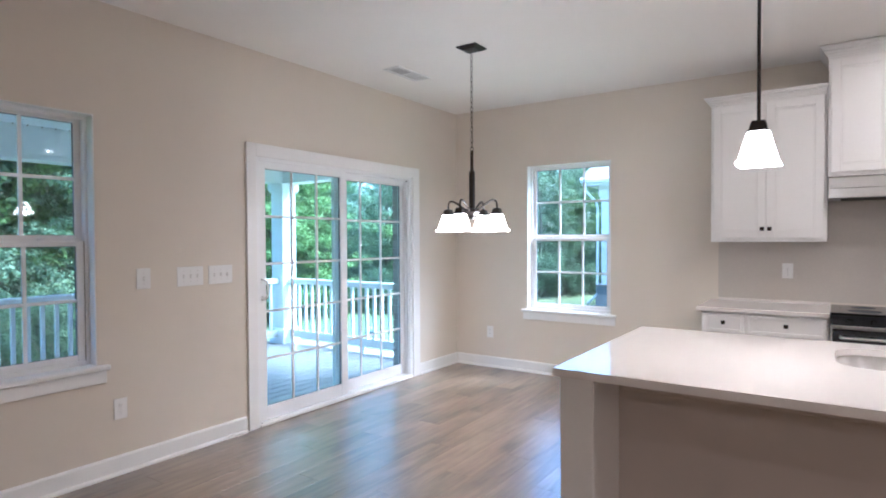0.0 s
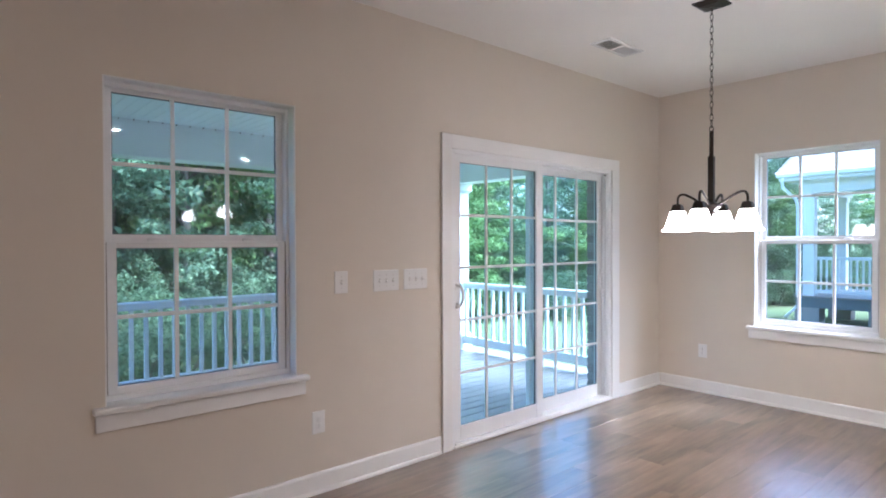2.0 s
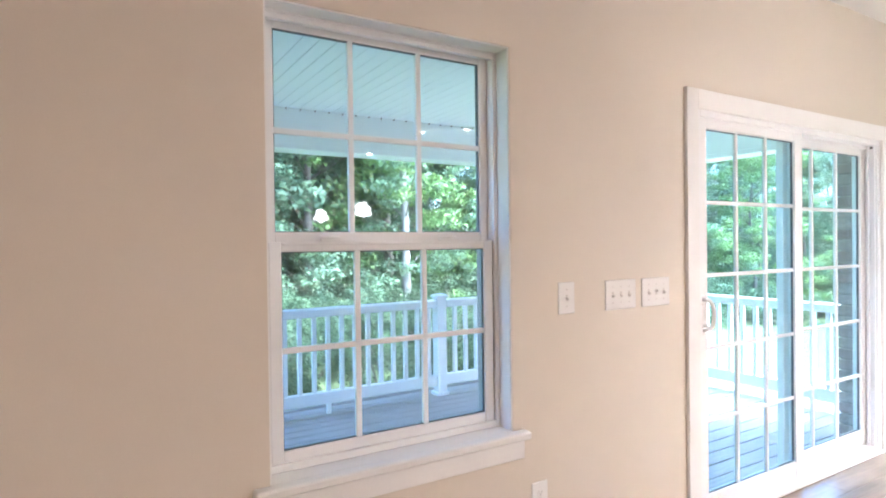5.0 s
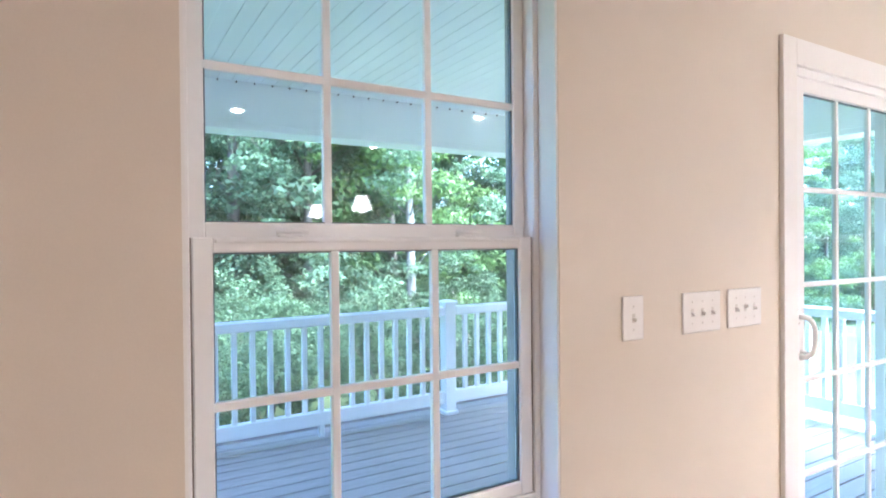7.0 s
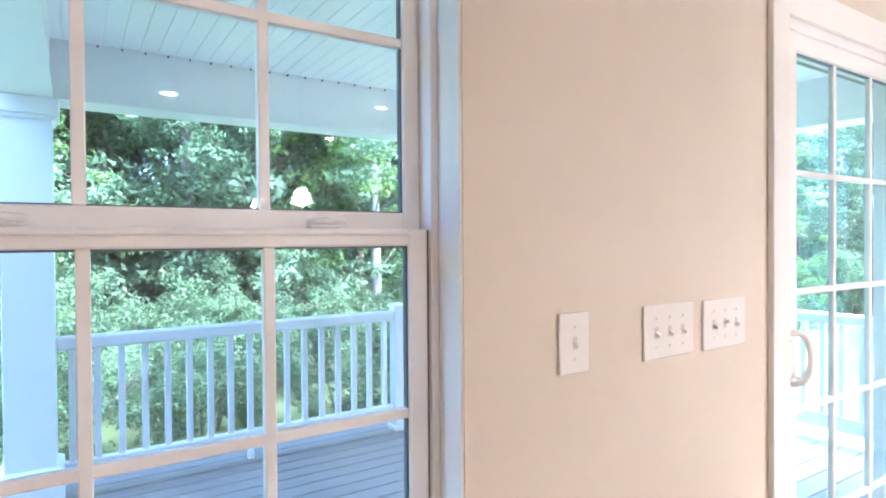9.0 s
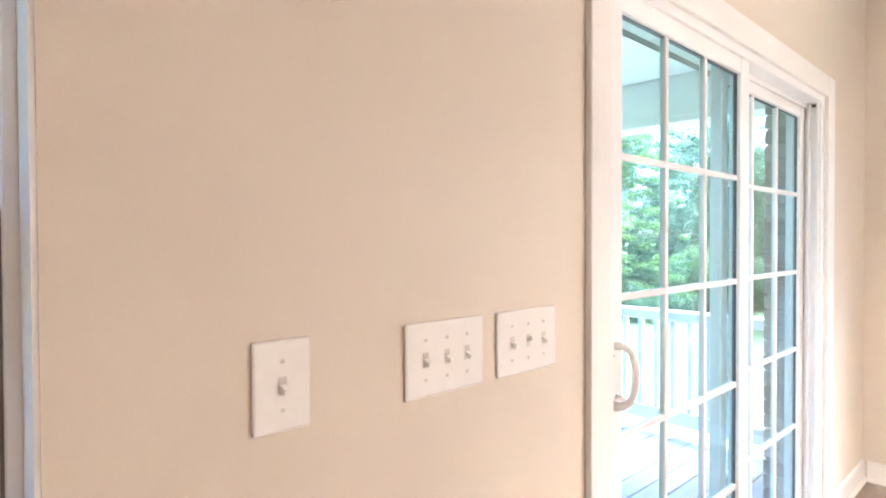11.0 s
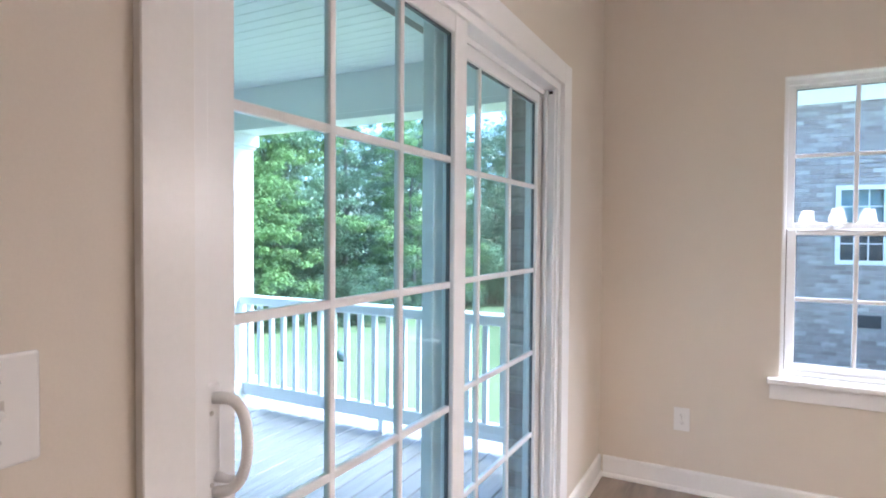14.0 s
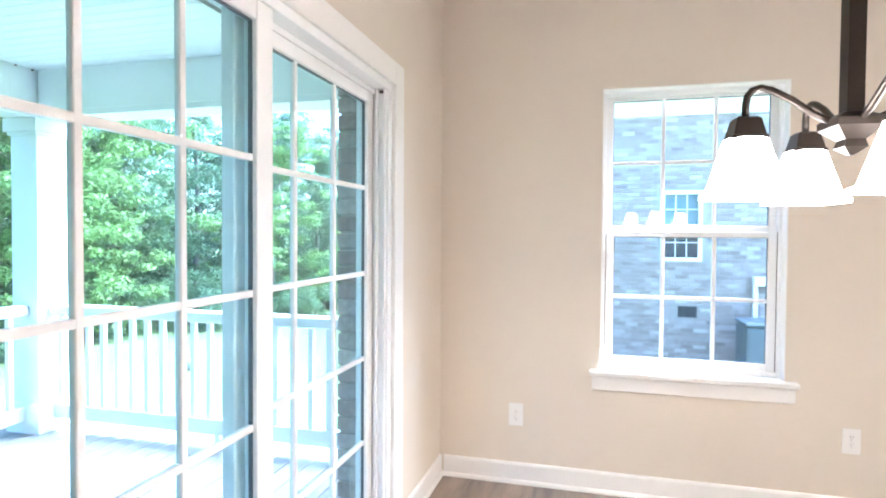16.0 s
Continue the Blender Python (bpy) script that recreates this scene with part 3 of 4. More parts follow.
# ---- lamps ----
def lamp_shade(root, x, y, z, top=0.052, bottom=0.098, height=0.145, turn=45):
    """A square tapered frosted-glass shade, open below, with its bronze cup; z is the shade's top."""
    bm = bmesh.new()
    frustum(bm, [(x, y, z, top), (x, y, z - height + 0.014, bottom - 0.006), (x, y, z - height + 0.010, bottom), (x, y, z - height, bottom), (x, y, z - height, bottom - 0.005), (x, y, z - height + 0.014, bottom - 0.012), (x, y, z - 0.006, top - 0.007)], 4, turn)
    bmesh.ops.bevel(bm, geom=[e for e in bm.edges if abs(e.verts[0].co.z - e.verts[1].co.z) > 0.05], offset=0.012, segments=3, affect="EDGES")
    shade = part("shade", bm, SHADE_GLOW, root, "lit frosted white glass shade")
    bm = bmesh.new()
    frustum(bm, [(x, y, z - 0.002, top * 0.96), (x, y, z + 0.005, top * 0.94), (x, y, z + 0.006, top * 0.86), (x, y, z + 0.040, top * 0.64), (x, y, z + 0.044, top * 0.5)], 4, turn)
    part("cup", bm, BRONZE, root)
    return shade


def chandelier():
    cx, cy = 1.348, -1.866
    root = thing("chandelier", (cx, cy, CEIL), "dark bronze four-arm chandelier with lit frosted glass shades", "chandelier")
    bm = bmesh.new()
    frustum(bm, [(0, 0, 0, 0.082), (0, 0, -0.008, 0.082), (0, 0, -0.024, 0.052), (0, 0, -0.028, 0.02)])
    part("canopy", bm, BRONZE, root)
    top, low = -0.028, 2.079 - CEIL
    n = 19
    step = (top - low) / n
    for i in range(n):
        z = top - (i + 0.5) * step
        bm = bmesh.new()
        pts = []
        for k in range(13):
            a = math.tau * k / 12
            u, w = 0.009 * math.cos(a), (step * 0.62) * math.sin(a)
            pts.append((u, 0, z + w) if i % 2 else (0, u, z + w))
        tube(bm, pts, 0.0022, 6)
        part("chain_link", bm, BRONZE, root, smooth=True)
    bm = bmesh.new()
    tube(bm, [(0.012 * math.cos(a), 0, low - 0.012 + 0.016 * math.sin(a)) for a in [math.tau * k / 12 for k in range(13)]], 0.003, 6)
    part("loop", bm, BRONZE, root, smooth=True)
    stem = low - 0.025
    bm = bmesh.new()
    tube(bm, [(0, 0, stem), (0, 0, 1.874 - CEIL)], 0.012, 12)
    part("stem", bm, BRONZE, root, smooth=False)
    bm = bmesh.new()
    frustum(bm, [(0, 0, 1.904 - CEIL, 0.016), (0, 0, 1.634 - CEIL, 0.016)], 4, 51)
    part("body", bm, BRONZE, root)
    bm = bmesh.new()
    frustum(bm, [(0, 0, 1.634 - CEIL, 0.018), (0, 0, 1.619 - CEIL, 0.044), (0, 0, 1.604 - CEIL, 0.044), (0, 0, 1.579 - CEIL, 0.018), (0, 0, 1.564 - CEIL, 0.022), (0, 0, 1.549 - CEIL, 0.004)], 4, 51)
    part("hub", bm, BRONZE, root)
    r = 0.198
    for k in range(4):
        a = radians(6 + 90 * k)
        dx, dy = math.cos(a), math.sin(a)
        path = []
        for s, z in ((0.03, 1.614), (0.07, 1.632), (0.11, 1.662), (0.15, 1.683), (0.170, 1.688), (0.186, 1.683), (0.195, 1.671), (0.198, 1.655), (0.198, 1.625)):
            path.append((dx * s, dy * s, z - CEIL))
        bm = bmesh.new()
        tube(bm, path, 0.0075, 8)
        part("arm", bm, BRONZE, root, smooth=True)
        lamp_shade(root, dx * r, dy * r, 1.584 - CEIL, top=0.036, bottom=0.069, height=0.122, turn=6 + 45)
        bulb(cx + dx * r, cy + dy * r, 1.474, 0.48)


chandelier()


def pendant(x, y):
    root = thing("pendant_lamp", (x, y, CEIL), "bronze pendant lamp with a lit frosted glass shade over the island", "pendant lamp", "island pendants")
    bm = bmesh.new()
    frustum(bm, [(0, 0, 0, 0.065), (0, 0, -0.008, 0.065), (0, 0, -0.026, 0.03)])
    part("canopy", bm, BRONZE, root)
    bm = bmesh.new()
    tube(bm, [(0, 0, -0.02), (0, 0, 1.855 - CEIL)], 0.007, 10)
    part("rod", bm, BRONZE, root)
    lamp_shade(root, 0, 0, 1.822 - CEIL, 0.038, 0.075, 0.130, 45)
    bulb(x, y, 1.705, 0.45)


pendant(3.316, -2.936)
pendant(4.55, -2.936)


def recessed_light(x, y, watts):
    root = thing("recessed_light", (x, y, CEIL), "lit round recessed ceiling light with a white rim; the southern three are added fill", "ceiling light", "recessed lights")
    bm = bmesh.new()
    frustum(bm, [(0, 0, 0, 0.085), (0, 0, -0.006, 0.082), (0, 0, -0.006, 0.062), (0, 0, -0.001, 0.058)], 24, 0)
    part("rim", bm, PLASTIC, root, smooth=False)
    bm = bmesh.new()
    frustum(bm, [(0, 0, -0.0072, 0.058), (0, 0, -0.0062, 0.060)], 24, 0)
    part("lens", bm, LENS_GLOW, root)
    downlight(x, y, CEIL - 0.012, watts)


# The last three, far south, are unseen and added to fill light on the walls.
for rx, ry, watts in ((4.85, -3.68, 2.8), (4.35, -1.70, 1.2), (6.3, -1.5, 1.9), (3.95, -1.25, 0.95), (3.6, -8.0, 1.9), (5.8, -8.0, 1.9), (5.9, -5.6, 1.9)):
    recessed_light(rx, ry, watts)


# ---- kitchen ----
def island():
    root = thing("kitchen_island", (2.693, -3.498, 0), "white painted kitchen island with beige back panel", "kitchen island")
    L, D = 2.5, 1.21
    part("end_panel", one(0.022, 0.150, 0.020, D - 0.045, 0.0, 0.895, bevel=0.003), CABINET_PAINT, root)
    part("end_panel", one(L - 0.150, L - 0.022, 0.020, D - 0.045, 0.0, 0.895, bevel=0.003), CABINET_PAINT, root)
    part("back_panel", one(0.150, L - 0.150, 0.32, 0.34, 0.0, 0.895), PANEL_PAINT, root, "greige painted panel with overhang shade in its tone")
    part("cabinet_body", one(0.165, L - 0.165, 0.34, D - 0.06, 0.1, 0.64), CABINET_PAINT, root)
    # Near-black colour puts the recess's shade into the toe kick.
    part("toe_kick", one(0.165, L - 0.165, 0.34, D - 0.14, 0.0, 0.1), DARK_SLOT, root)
    part("base_mould", one(0.165, L - 0.165, 0.306, 0.32, 0.0, 0.1, bevel=0.002), TRIM_PAINT, root)
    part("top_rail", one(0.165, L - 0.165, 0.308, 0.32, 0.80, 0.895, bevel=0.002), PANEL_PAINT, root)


island()


def rounded_loop(x0, x1, y0, y1, r, n=8):
    pts = []
    for cx, cy, a0 in ((x1 - r, y1 - r, 0), (x0 + r, y1 - r, 90), (x0 + r, y0 + r, 180), (x1 - r, y0 + r, 270)):
        for k in range(n + 1):
            a = radians(a0 + 90 * k / n)
            pts.append((cx + r * math.cos(a), cy + r * math.sin(a)))
    return pts


def island_top():
    """A stone slab with a rounded sink cut-out."""
    root = thing("island_worktop", (2.693, -3.498, 0.895), "polished white quartz worktop with a sink cut-out", "worktop")
    L, D, T = 2.5, 1.21, 0.03
    hole = rounded_loop(0.875, 1.62, 0.60, 1.07, 0.13)
    n = len(hole)
    bm = bmesh.new()
    rect = []
    for x, y in hole:
        cx, cy = 1.25, 0.835
        dx, dy = x - cx, y - cy
        ks = []
        if abs(dx) > 1e-6:
            ks.append(((L - cx) if dx > 0 else -cx) / dx)
        if abs(dy) > 1e-6:
            ks.append(((D - cy) if dy > 0 else -cy) / dy)
        k = min(ks)
        rect.append([cx + k * dx, cy + k * dy])
    for corner in ((0, 0), (L, 0), (L, D), (0, D)):
        i = min(range(n), key=lambda j: (rect[j][0] - corner[0]) ** 2 + (rect[j][1] - corner[1]) ** 2)
        rect[i] = list(corner)
    rings = [[bm.verts.new((x, y, z)) for x, y in pts] for pts, z in ((hole, T), (rect, T - 0.0), (rect, 0.0), (hole, 0.0))]
    for a, b in zip(rings, rings[1:] + rings[:1]):
        for i in range(n):
            bm.faces.new((a[i], a[(i + 1) % n], b[(i + 1) % n], b[i]))
    bmesh.ops.recalc_face_normals(bm, faces=bm.faces)
    part("slab", bm, QUARTZ, root)
    sink = thing("sink_basin", (2.693, -3.498, 0.895), "brushed steel undermount sink set in the island", "sink")
    bm = bmesh.new()
    rows = []
    for inset, z in ((-0.012, -0.001), (0.0, -0.003), (0.008, -0.16), (0.03, -0.19), (0.2, -0.2)):
        rows.append([bm.verts.new((1.2475 + (x - 1.2475) * (1 - inset / 0.37), 0.835 + (y - 0.835) * (1 - inset / 0.235), z)) for x, y in hole])
    for a, b in zip(rows, rows[1:]):
        for i in range(n):
            bm.faces.new((a[i], a[(i + 1) % n], b[(i + 1) % n], b[i]))
    bm.faces.new(rows[-1])
    bmesh.ops.recalc_face_normals(bm, faces=bm.faces)
    part("bowl", bm, STEEL, sink, smooth=True)
    bm = bmesh.new()
    frustum(bm, [(1.25, 0.835, -0.199, 0.045), (1.25, 0.835, -0.196, 0.04), (1.25, 0.835, -0.198, 0.02)], 16, 0)
    part("drain", bm, STEEL, sink)


island_top()


def knob(parent, x, y, z):
    bm = bmesh.new()
    frustum(bm, [(0, 0, 0, 0.006), (0, 0, 0.014, 0.006), (0, 0, 0.016, 0.014), (0, 0, 0.026, 0.015), (0, 0, 0.028, 0.012)])
    bmesh.ops.transform(bm, matrix=pose(x, y, z, 90), verts=bm.verts)
    part("knob", bm, BRONZE, parent, "square dark bronze knob")


def panel_front(parent, name, x0, x1, z0, z1, y, knob_at=None, flat=False):
    """A framed front that faces -y: rails and stiles proud of a sunk panel."""
    w = 0.028 if flat else 0.058
    bm = bmesh.new()
    box(bm, x0, x0 + w, y - 0.02, y, z0, z1, 0.002)
    box(bm, x1 - w, x1, y - 0.02, y, z0, z1, 0.002)
    box(bm, x0 + w, x1 - w, y - 0.0195, y, z0, z0 + w, 0.002)
    box(bm, x0 + w, x1 - w, y - 0.0195, y, z1 - w, z1, 0.002)
    box(bm, x0 + w, x1 - w, y - (0.015 if flat else 0.009), y, z0 + w, z1 - w)
    if not flat:
        box(bm, x0 + w, x0 + w + 0.012, y - 0.014, y, z0 + w, z1 - w, 0.002)
        box(bm, x1 - w - 0.012, x1 - w, y - 0.014, y, z0 + w, z1 - w, 0.002)
        box(bm, x0 + w, x1 - w, y - 0.0138, y, z0 + w, z0 + w + 0.012, 0.002)
        box(bm, x0 + w, x1 - w, y - 0.0138, y, z1 - w - 0.012, z1 - w, 0.002)
    d = part(name, bm, CABINET_PAINT, parent)
    if knob_at:
        knob(d, knob_at[0], y - 0.02, knob_at[1])


def crown(parent, x0, x1, y, z0, rise, out):
    """A stepped crown moulding round the front and sides."""
    bm = bmesh.new()
    for i, (f, g) in enumerate(((0.15, 0.0), (0.35, 0.18), (0.6, 0.4), (0.85, 0.72), (1.0, 1.0))):
        a = z0 + rise * (0 if i == 0 else (0.15, 0.35, 0.6, 0.85)[i - 1])
        o = 0.006 + out * g
        box(bm, x0 - o, x1 + o, y - o, -0.001, a, z0 + rise * f, 0.002)
    part("crown", bm, CABINET_PAINT, parent)


def upper_cabinet(name, x0, x1, z0, z1, depth, rise, out, knobs=True):
    root = thing(name, (0, 0, 0), "white painted wall cabinet with two framed doors and dark knobs" if knobs else "white painted cabinet above the range hood", "cabinet")
    part("body", one(x0, x1, -depth + 0.02, -0.001, z0, z1, bevel=0.002), CABINET_PAINT, root)
    m = (x0 + x1) / 2
    panel_front(root, "door", x0 + 0.018, m - 0.002, z0 + 0.018, z1 - 0.015, -depth + 0.0195, (m - 0.026, z0 + 0.09) if knobs else None)
    panel_front(root, "door", m + 0.002, x1 - 0.018, z0 + 0.018, z1 - 0.015, -depth + 0.0195, (m + 0.026, z0 + 0.09) if knobs else None)
    part("light_rail", one(x0, x1, -depth + 0.015, -depth + 0.035, z0 - 0.012, z0, bevel=0.003), CABINET_PAINT, root)
    crown(root, x0, x1, -depth + 0.02, z1, rise, out)


upper_cabinet("wall_cabinet", 2.712, 3.512, 1.383, 2.480, 0.335, 0.07, 0.045)
upper_cabinet("wall_cabinet", 3.515, 4.28, 1.862, 2.718, 0.40, 0.085, 0.05, knobs=False)
upper_cabinet("wall_cabinet", 4.285, 5.08, 1.383, 2.480, 0.335, 0.07, 0.045)

hood = thing("range_hood", (3.515, 0, 1.692), "brushed steel range hood under the wall cabinet", "range hood")
part("canopy", one(0.003, 0.762, -0.40, -0.001, 0.07, 0.152, bevel=0.004), STEEL, hood)
part("lip", one(0.0, 0.765, -0.43, -0.001, -0.005, 0.07, bevel=0.006), STEEL, hood)
part("filter", one(0.08, 0.68, -0.40, -0.08, -0.009, -0.004), DARK_SLOT, hood)


def base_cabinet(x0, x1, split):
    root = thing("base_cabinet", (0, 0, 0), "white painted base cabinet with drawers and square dark knobs", "cabinet")
    part("body", one(x0, x1, -0.60, -0.001, 0.10, 0.835), CABINET_PAINT, root)
    # Shade of the toe recess is painted in as near-black.
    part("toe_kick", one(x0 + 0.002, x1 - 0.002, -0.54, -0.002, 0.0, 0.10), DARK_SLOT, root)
    edges = [x0] + split + [x1]
    for a, b in zip(edges, edges[1:]):
        panel_front(root, "drawer", a + 0.012, b - 0.012, 0.675, 0.818, -0.60, ((a + b) / 2, 0.755), flat=True)
        panel_front(root, "door", a + 0.012, b - 0.012, 0.115, 0.66, -0.60, (b - 0.05, 0.595))


base_cabinet(2.695, 3.53, [3.01])
base_cabinet(4.31, 5.20, [4.75])
for x0, x1 in ((2.66, 3.534), (4.306, 5.22)):
    ct = thing("worktop", (x0, 0, 0.835), "white quartz worktop along the wall", "worktop")
    part("slab", one(0, x1 - x0, -0.642, -0.001, 0.0, 0.032, bevel=0.003), QUARTZ, ct)
    part("upstand", one(0.065, x1 - x0, -0.014, -0.001, 0.032, 0.052, bevel=0.002), QUARTZ, ct)


def kitchen_range():
    root = thing("kitchen_range", (3.538, 0, 0), "stainless steel electric range with a black glass back panel", "stove")
    part("body", one(0.0, 0.762, -0.63, -0.01, 0.08, 0.868, bevel=0.004), STEEL, root)
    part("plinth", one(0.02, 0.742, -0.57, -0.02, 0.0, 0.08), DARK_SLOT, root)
    part("cooktop", one(0.0, 0.762, -0.65, -0.08, 0.868, 0.88, bevel=0.003), BLACK_GLASS, root)
    part("control_panel", one(0.0, 0.762, -0.675, -0.63, 0.78, 0.868, bevel=0.006), BLACK_GLASS, root)
    part("door", one(0.012, 0.75, -0.665, -0.63, 0.27, 0.765, bevel=0.005), BLACK_GLASS, root, "black glass oven door")
    part("drawer", one(0.012, 0.75, -0.66, -0.63, 0.09, 0.255, bevel=0.005), STEEL, root)
    bm = bmesh.new()
    tube(bm, [(0.06, -0.665, 0.715), (0.06, -0.71, 0.715), (0.70, -0.71, 0.715), (0.70, -0.665, 0.715)], 0.011, 10)
    part("handle", bm, STEEL, root, smooth=True)
    part("trim_strip", one(0.0, 0.762, -0.679, -0.674, 0.782, 0.796, bevel=0.002), STEEL, root)
    for i in range(5):
        bm = bmesh.new()
        tube(bm, [(0.11 + 0.135 * i, -0.675, 0.825), (0.11 + 0.135 * i, -0.705, 0.825)], [0.018, 0.015], 14)
        part("knob", bm, BLACK_GLASS, root)
    for x, y, r in ((0.2, -0.48, 0.10), (0.56, -0.48, 0.08), (0.2, -0.22, 0.075), (0.56, -0.22, 0.10)):
        bm = bmesh.new()
        frustum(bm, [(x, y, 0.8798, r), (x, y, 0.8806, r)], 24, 0)
        part("hob_ring", bm, SCREEN_DARK, root)


kitchen_range()
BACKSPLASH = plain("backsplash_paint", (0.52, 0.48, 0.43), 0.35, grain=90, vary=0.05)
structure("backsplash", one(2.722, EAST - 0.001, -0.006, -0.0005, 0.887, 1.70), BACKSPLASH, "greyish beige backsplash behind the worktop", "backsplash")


# ---- porch ----
PX, PY, PS = -3.29, 0.31, -4.80   # outer rail line, side rail line, far end of the porch
veneer = structure("brick_veneer", wall_mesh("x", -0.245, -0.152, SOUTH - 0.15, 0.26, GROUND, 3.4, [(W1[0] - 0.01, W1[1] + 0.01, W1[2] - 0.02, W1[3] + 0.01), (DOOR[0] - 0.01, DOOR[1] + 0.005, -0.03, DOOR[3] + 0.01)]), MORTAR, "brown and grey brick outer wall of the house", "wall")
structure("outer_wall_north", wall_mesh("y", 0.152, 0.25, -0.15, EAST + 0.15, GROUND, 3.4, [(W2[0] - 0.01, W2[1] + 0.01, W2[2] - 0.02, W2[3] + 0.01)]), MORTAR, "brick outer end wall of the house", "wall")
porch_ceiling_bm = bmesh.new()
y = PS
while y < PY - 0.1 and y >= PS:
    w = min(0.098, PY - 0.1 - y)
    box(porch_ceiling_bm, PX + 0.13, -0.247, y, y + w - 0.0005, 2.575, 2.60, 0.0018)
    y += 0.10
box(porch_ceiling_bm, PX - 0.1, -0.247, PS - 0.1, PY + 0.1, 2.583, 2.75)
structure("porch_ceiling", porch_ceiling_bm, SOFFIT, "white beadboard porch ceiling", "ceiling")
structure("porch_roof", one(PX - 0.45, -0.25, PS - 0.3, PY + 0.45, 2.76, 2.95), SOFFIT, "low porch roof with white fascia", "roof")
structure("house_roof", one(-0.5, EAST + 0.6, SOUTH - 0.6, 0.6, 3.4, 3.6), SOFFIT, "roof slab above the house", "roof")


def beam(name, *r):
    root = tagged(new(name), "white boxed porch beam above the posts", "beam", kind="structure")
    part("casing", one(*r, bevel=0.003), PORCH_PAINT, root)
    x0, x1, y0, y1, z0, z1 = r
    part("bottom_trim", one(x0 - 0.012, x1 + 0.012, y0 - 0.012, y1 + 0.012, z0 - 0.012, z0 + 0.035, bevel=0.003), PORCH_PAINT, root)


# Small dark blocks stand in for shade in the soffit's open groove ends.
groove_ends = bmesh.new()
yy = PS + 0.35
while yy < PY - 0.15:
    box(groove_ends, PX + 0.1205, PX + 0.136, yy - 0.004, yy + 0.004, 2.564, 2.5745)
    yy += 0.128
tagged(part("soffit_groove_shade", groove_ends, SCREEN_DARK), "dark blocks for the shaded groove ends of the soffit panels along the beam", "soffit trim", kind="structure")
beam("trim_beam_1", PX - 0.12, PX + 0.12, PS, PY + 0.12, 2.24, 2.582)
beam("trim_beam_3", PX + 0.134, -0.247, PS, PS + 0.24, 2.24, 2.582)
beam("trim_beam_2", PX + 0.134, -0.247, PY - 0.12, PY + 0.12, 2.24, 2.582)


def porch_post(x, y):
    root = thing("porch_post", (x, y, DECK_Z), "square white boxed porch post with plinth and capital", "post", "porch posts")
    h = 2.228 - DECK_Z
    part("shaft", one(-0.125, 0.125, -0.125, 0.125, 0.0, h, bevel=0.004), PORCH_PAINT, root)
    part("plinth", one(-0.16, 0.16, -0.16, 0.16, 0.0, 0.20, bevel=0.004), PORCH_PAINT, root)
    bm = bmesh.new()
    frustum(bm, [(0, 0, 0.20, 0.16), (0, 0, 0.212, 0.154), (0, 0, 0.222, 0.142), (0, 0, 0.228, 0.128)])
    part("plinth_cap", bm, PORCH_PAINT, root)
    part("capital", one(-0.16, 0.16, -0.16, 0.16, h - 0.10, h - 0.001, bevel=0.004), PORCH_PAINT, root)
    part("neck", one(-0.142, 0.142, -0.142, 0.142, h - 0.125, h - 0.10, bevel=0.003), PORCH_PAINT, root)


porch_post(PX, PY)
porch_post(PX, -4.68)


def newel(x, y):
    root = thing("newel_post", (x, y, DECK_Z), "short square white railing post with a flat cap", "post")
    part("shaft", one(-0.052, 0.052, -0.052, 0.052, 0.0, 0.99, bevel=0.004), VINYL, root)
    part("skirt", one(-0.07, 0.07, -0.07, 0.07, 0.0, 0.035, bevel=0.006), VINYL, root)
    bm = bmesh.new()
    frustum(bm, [(0, 0, 0.99, 0.066), (0, 0, 1.005, 0.066), (0, 0, 1.02, 0.045), (0, 0, 1.025, 0.02)])
    part("cap", bm, VINYL, root)


newel(PX, -2.235)


def railing(axis, line, u0, u1, feet=True):
    root = thing("railing", (line, u0, DECK_Z) if axis == "y" else (u0, line, DECK_Z), "white vinyl porch railing with square balusters", "railing", "porch railings")
    L = u1 - u0

    def bx(a0, a1, l0, l1, z0, z1, bevel):
        return one(a0, a1, l0, l1, z0, z1, bevel=bevel) if axis == "y" else one(l0, l1, a0, a1, z0, z1, bevel=bevel)
    part("top_rail", bx(-0.045, 0.045, 0, L, 0.885, 0.965, 0.012), VINYL, root)
    part("bottom_rail", bx(-0.03, 0.03, 0, L, 0.095, 0.205, 0.006), VINYL, root)
    n = int(L / 0.132)
    first = (L - (n - 1) * 0.132) / 2
    me = None
    for i in range(n):
        u = first + 0.132 * i
        if me is None:
            ob = part("baluster", bx(-0.019, 0.019, -0.019, 0.019, 0.20, 0.89, 0.003), VINYL, root)
            me = ob.data
        else:
            ob = new("baluster", me)
            ob.parent = root
        ob.location = (0, u, 0) if axis == "y" else (u, 0, 0)
    for f in ((0.5,) if L > 1.5 else ()):
        part("foot", bx(-0.02, 0.02, L * f - 0.02, L * f + 0.02, 0.0, 0.095, 0.003), VINYL, root)


railing("y", PX, -2.181, PY - 0.127)
railing("y", PX, -4.553, -2.289)
railing("x", PY, PX + 0.127, -0.25)

edge = structure("deck_frame", one(PX - 0.27, -0.247, PS, PY + 0.27, DECK_Z - 0.28, DECK_Z - 0.026), PORCH_PAINT, "white rim and joists under the porch boards", "deck frame")
deck = structure("porch_deck", one(PX - 0.295, PX - 0.272, PS, PY + 0.295, DECK_Z - 0.2, DECK_Z), DECK, "grey-brown composite porch floor boards", "porch floor")
board_me = None
x = -0.32
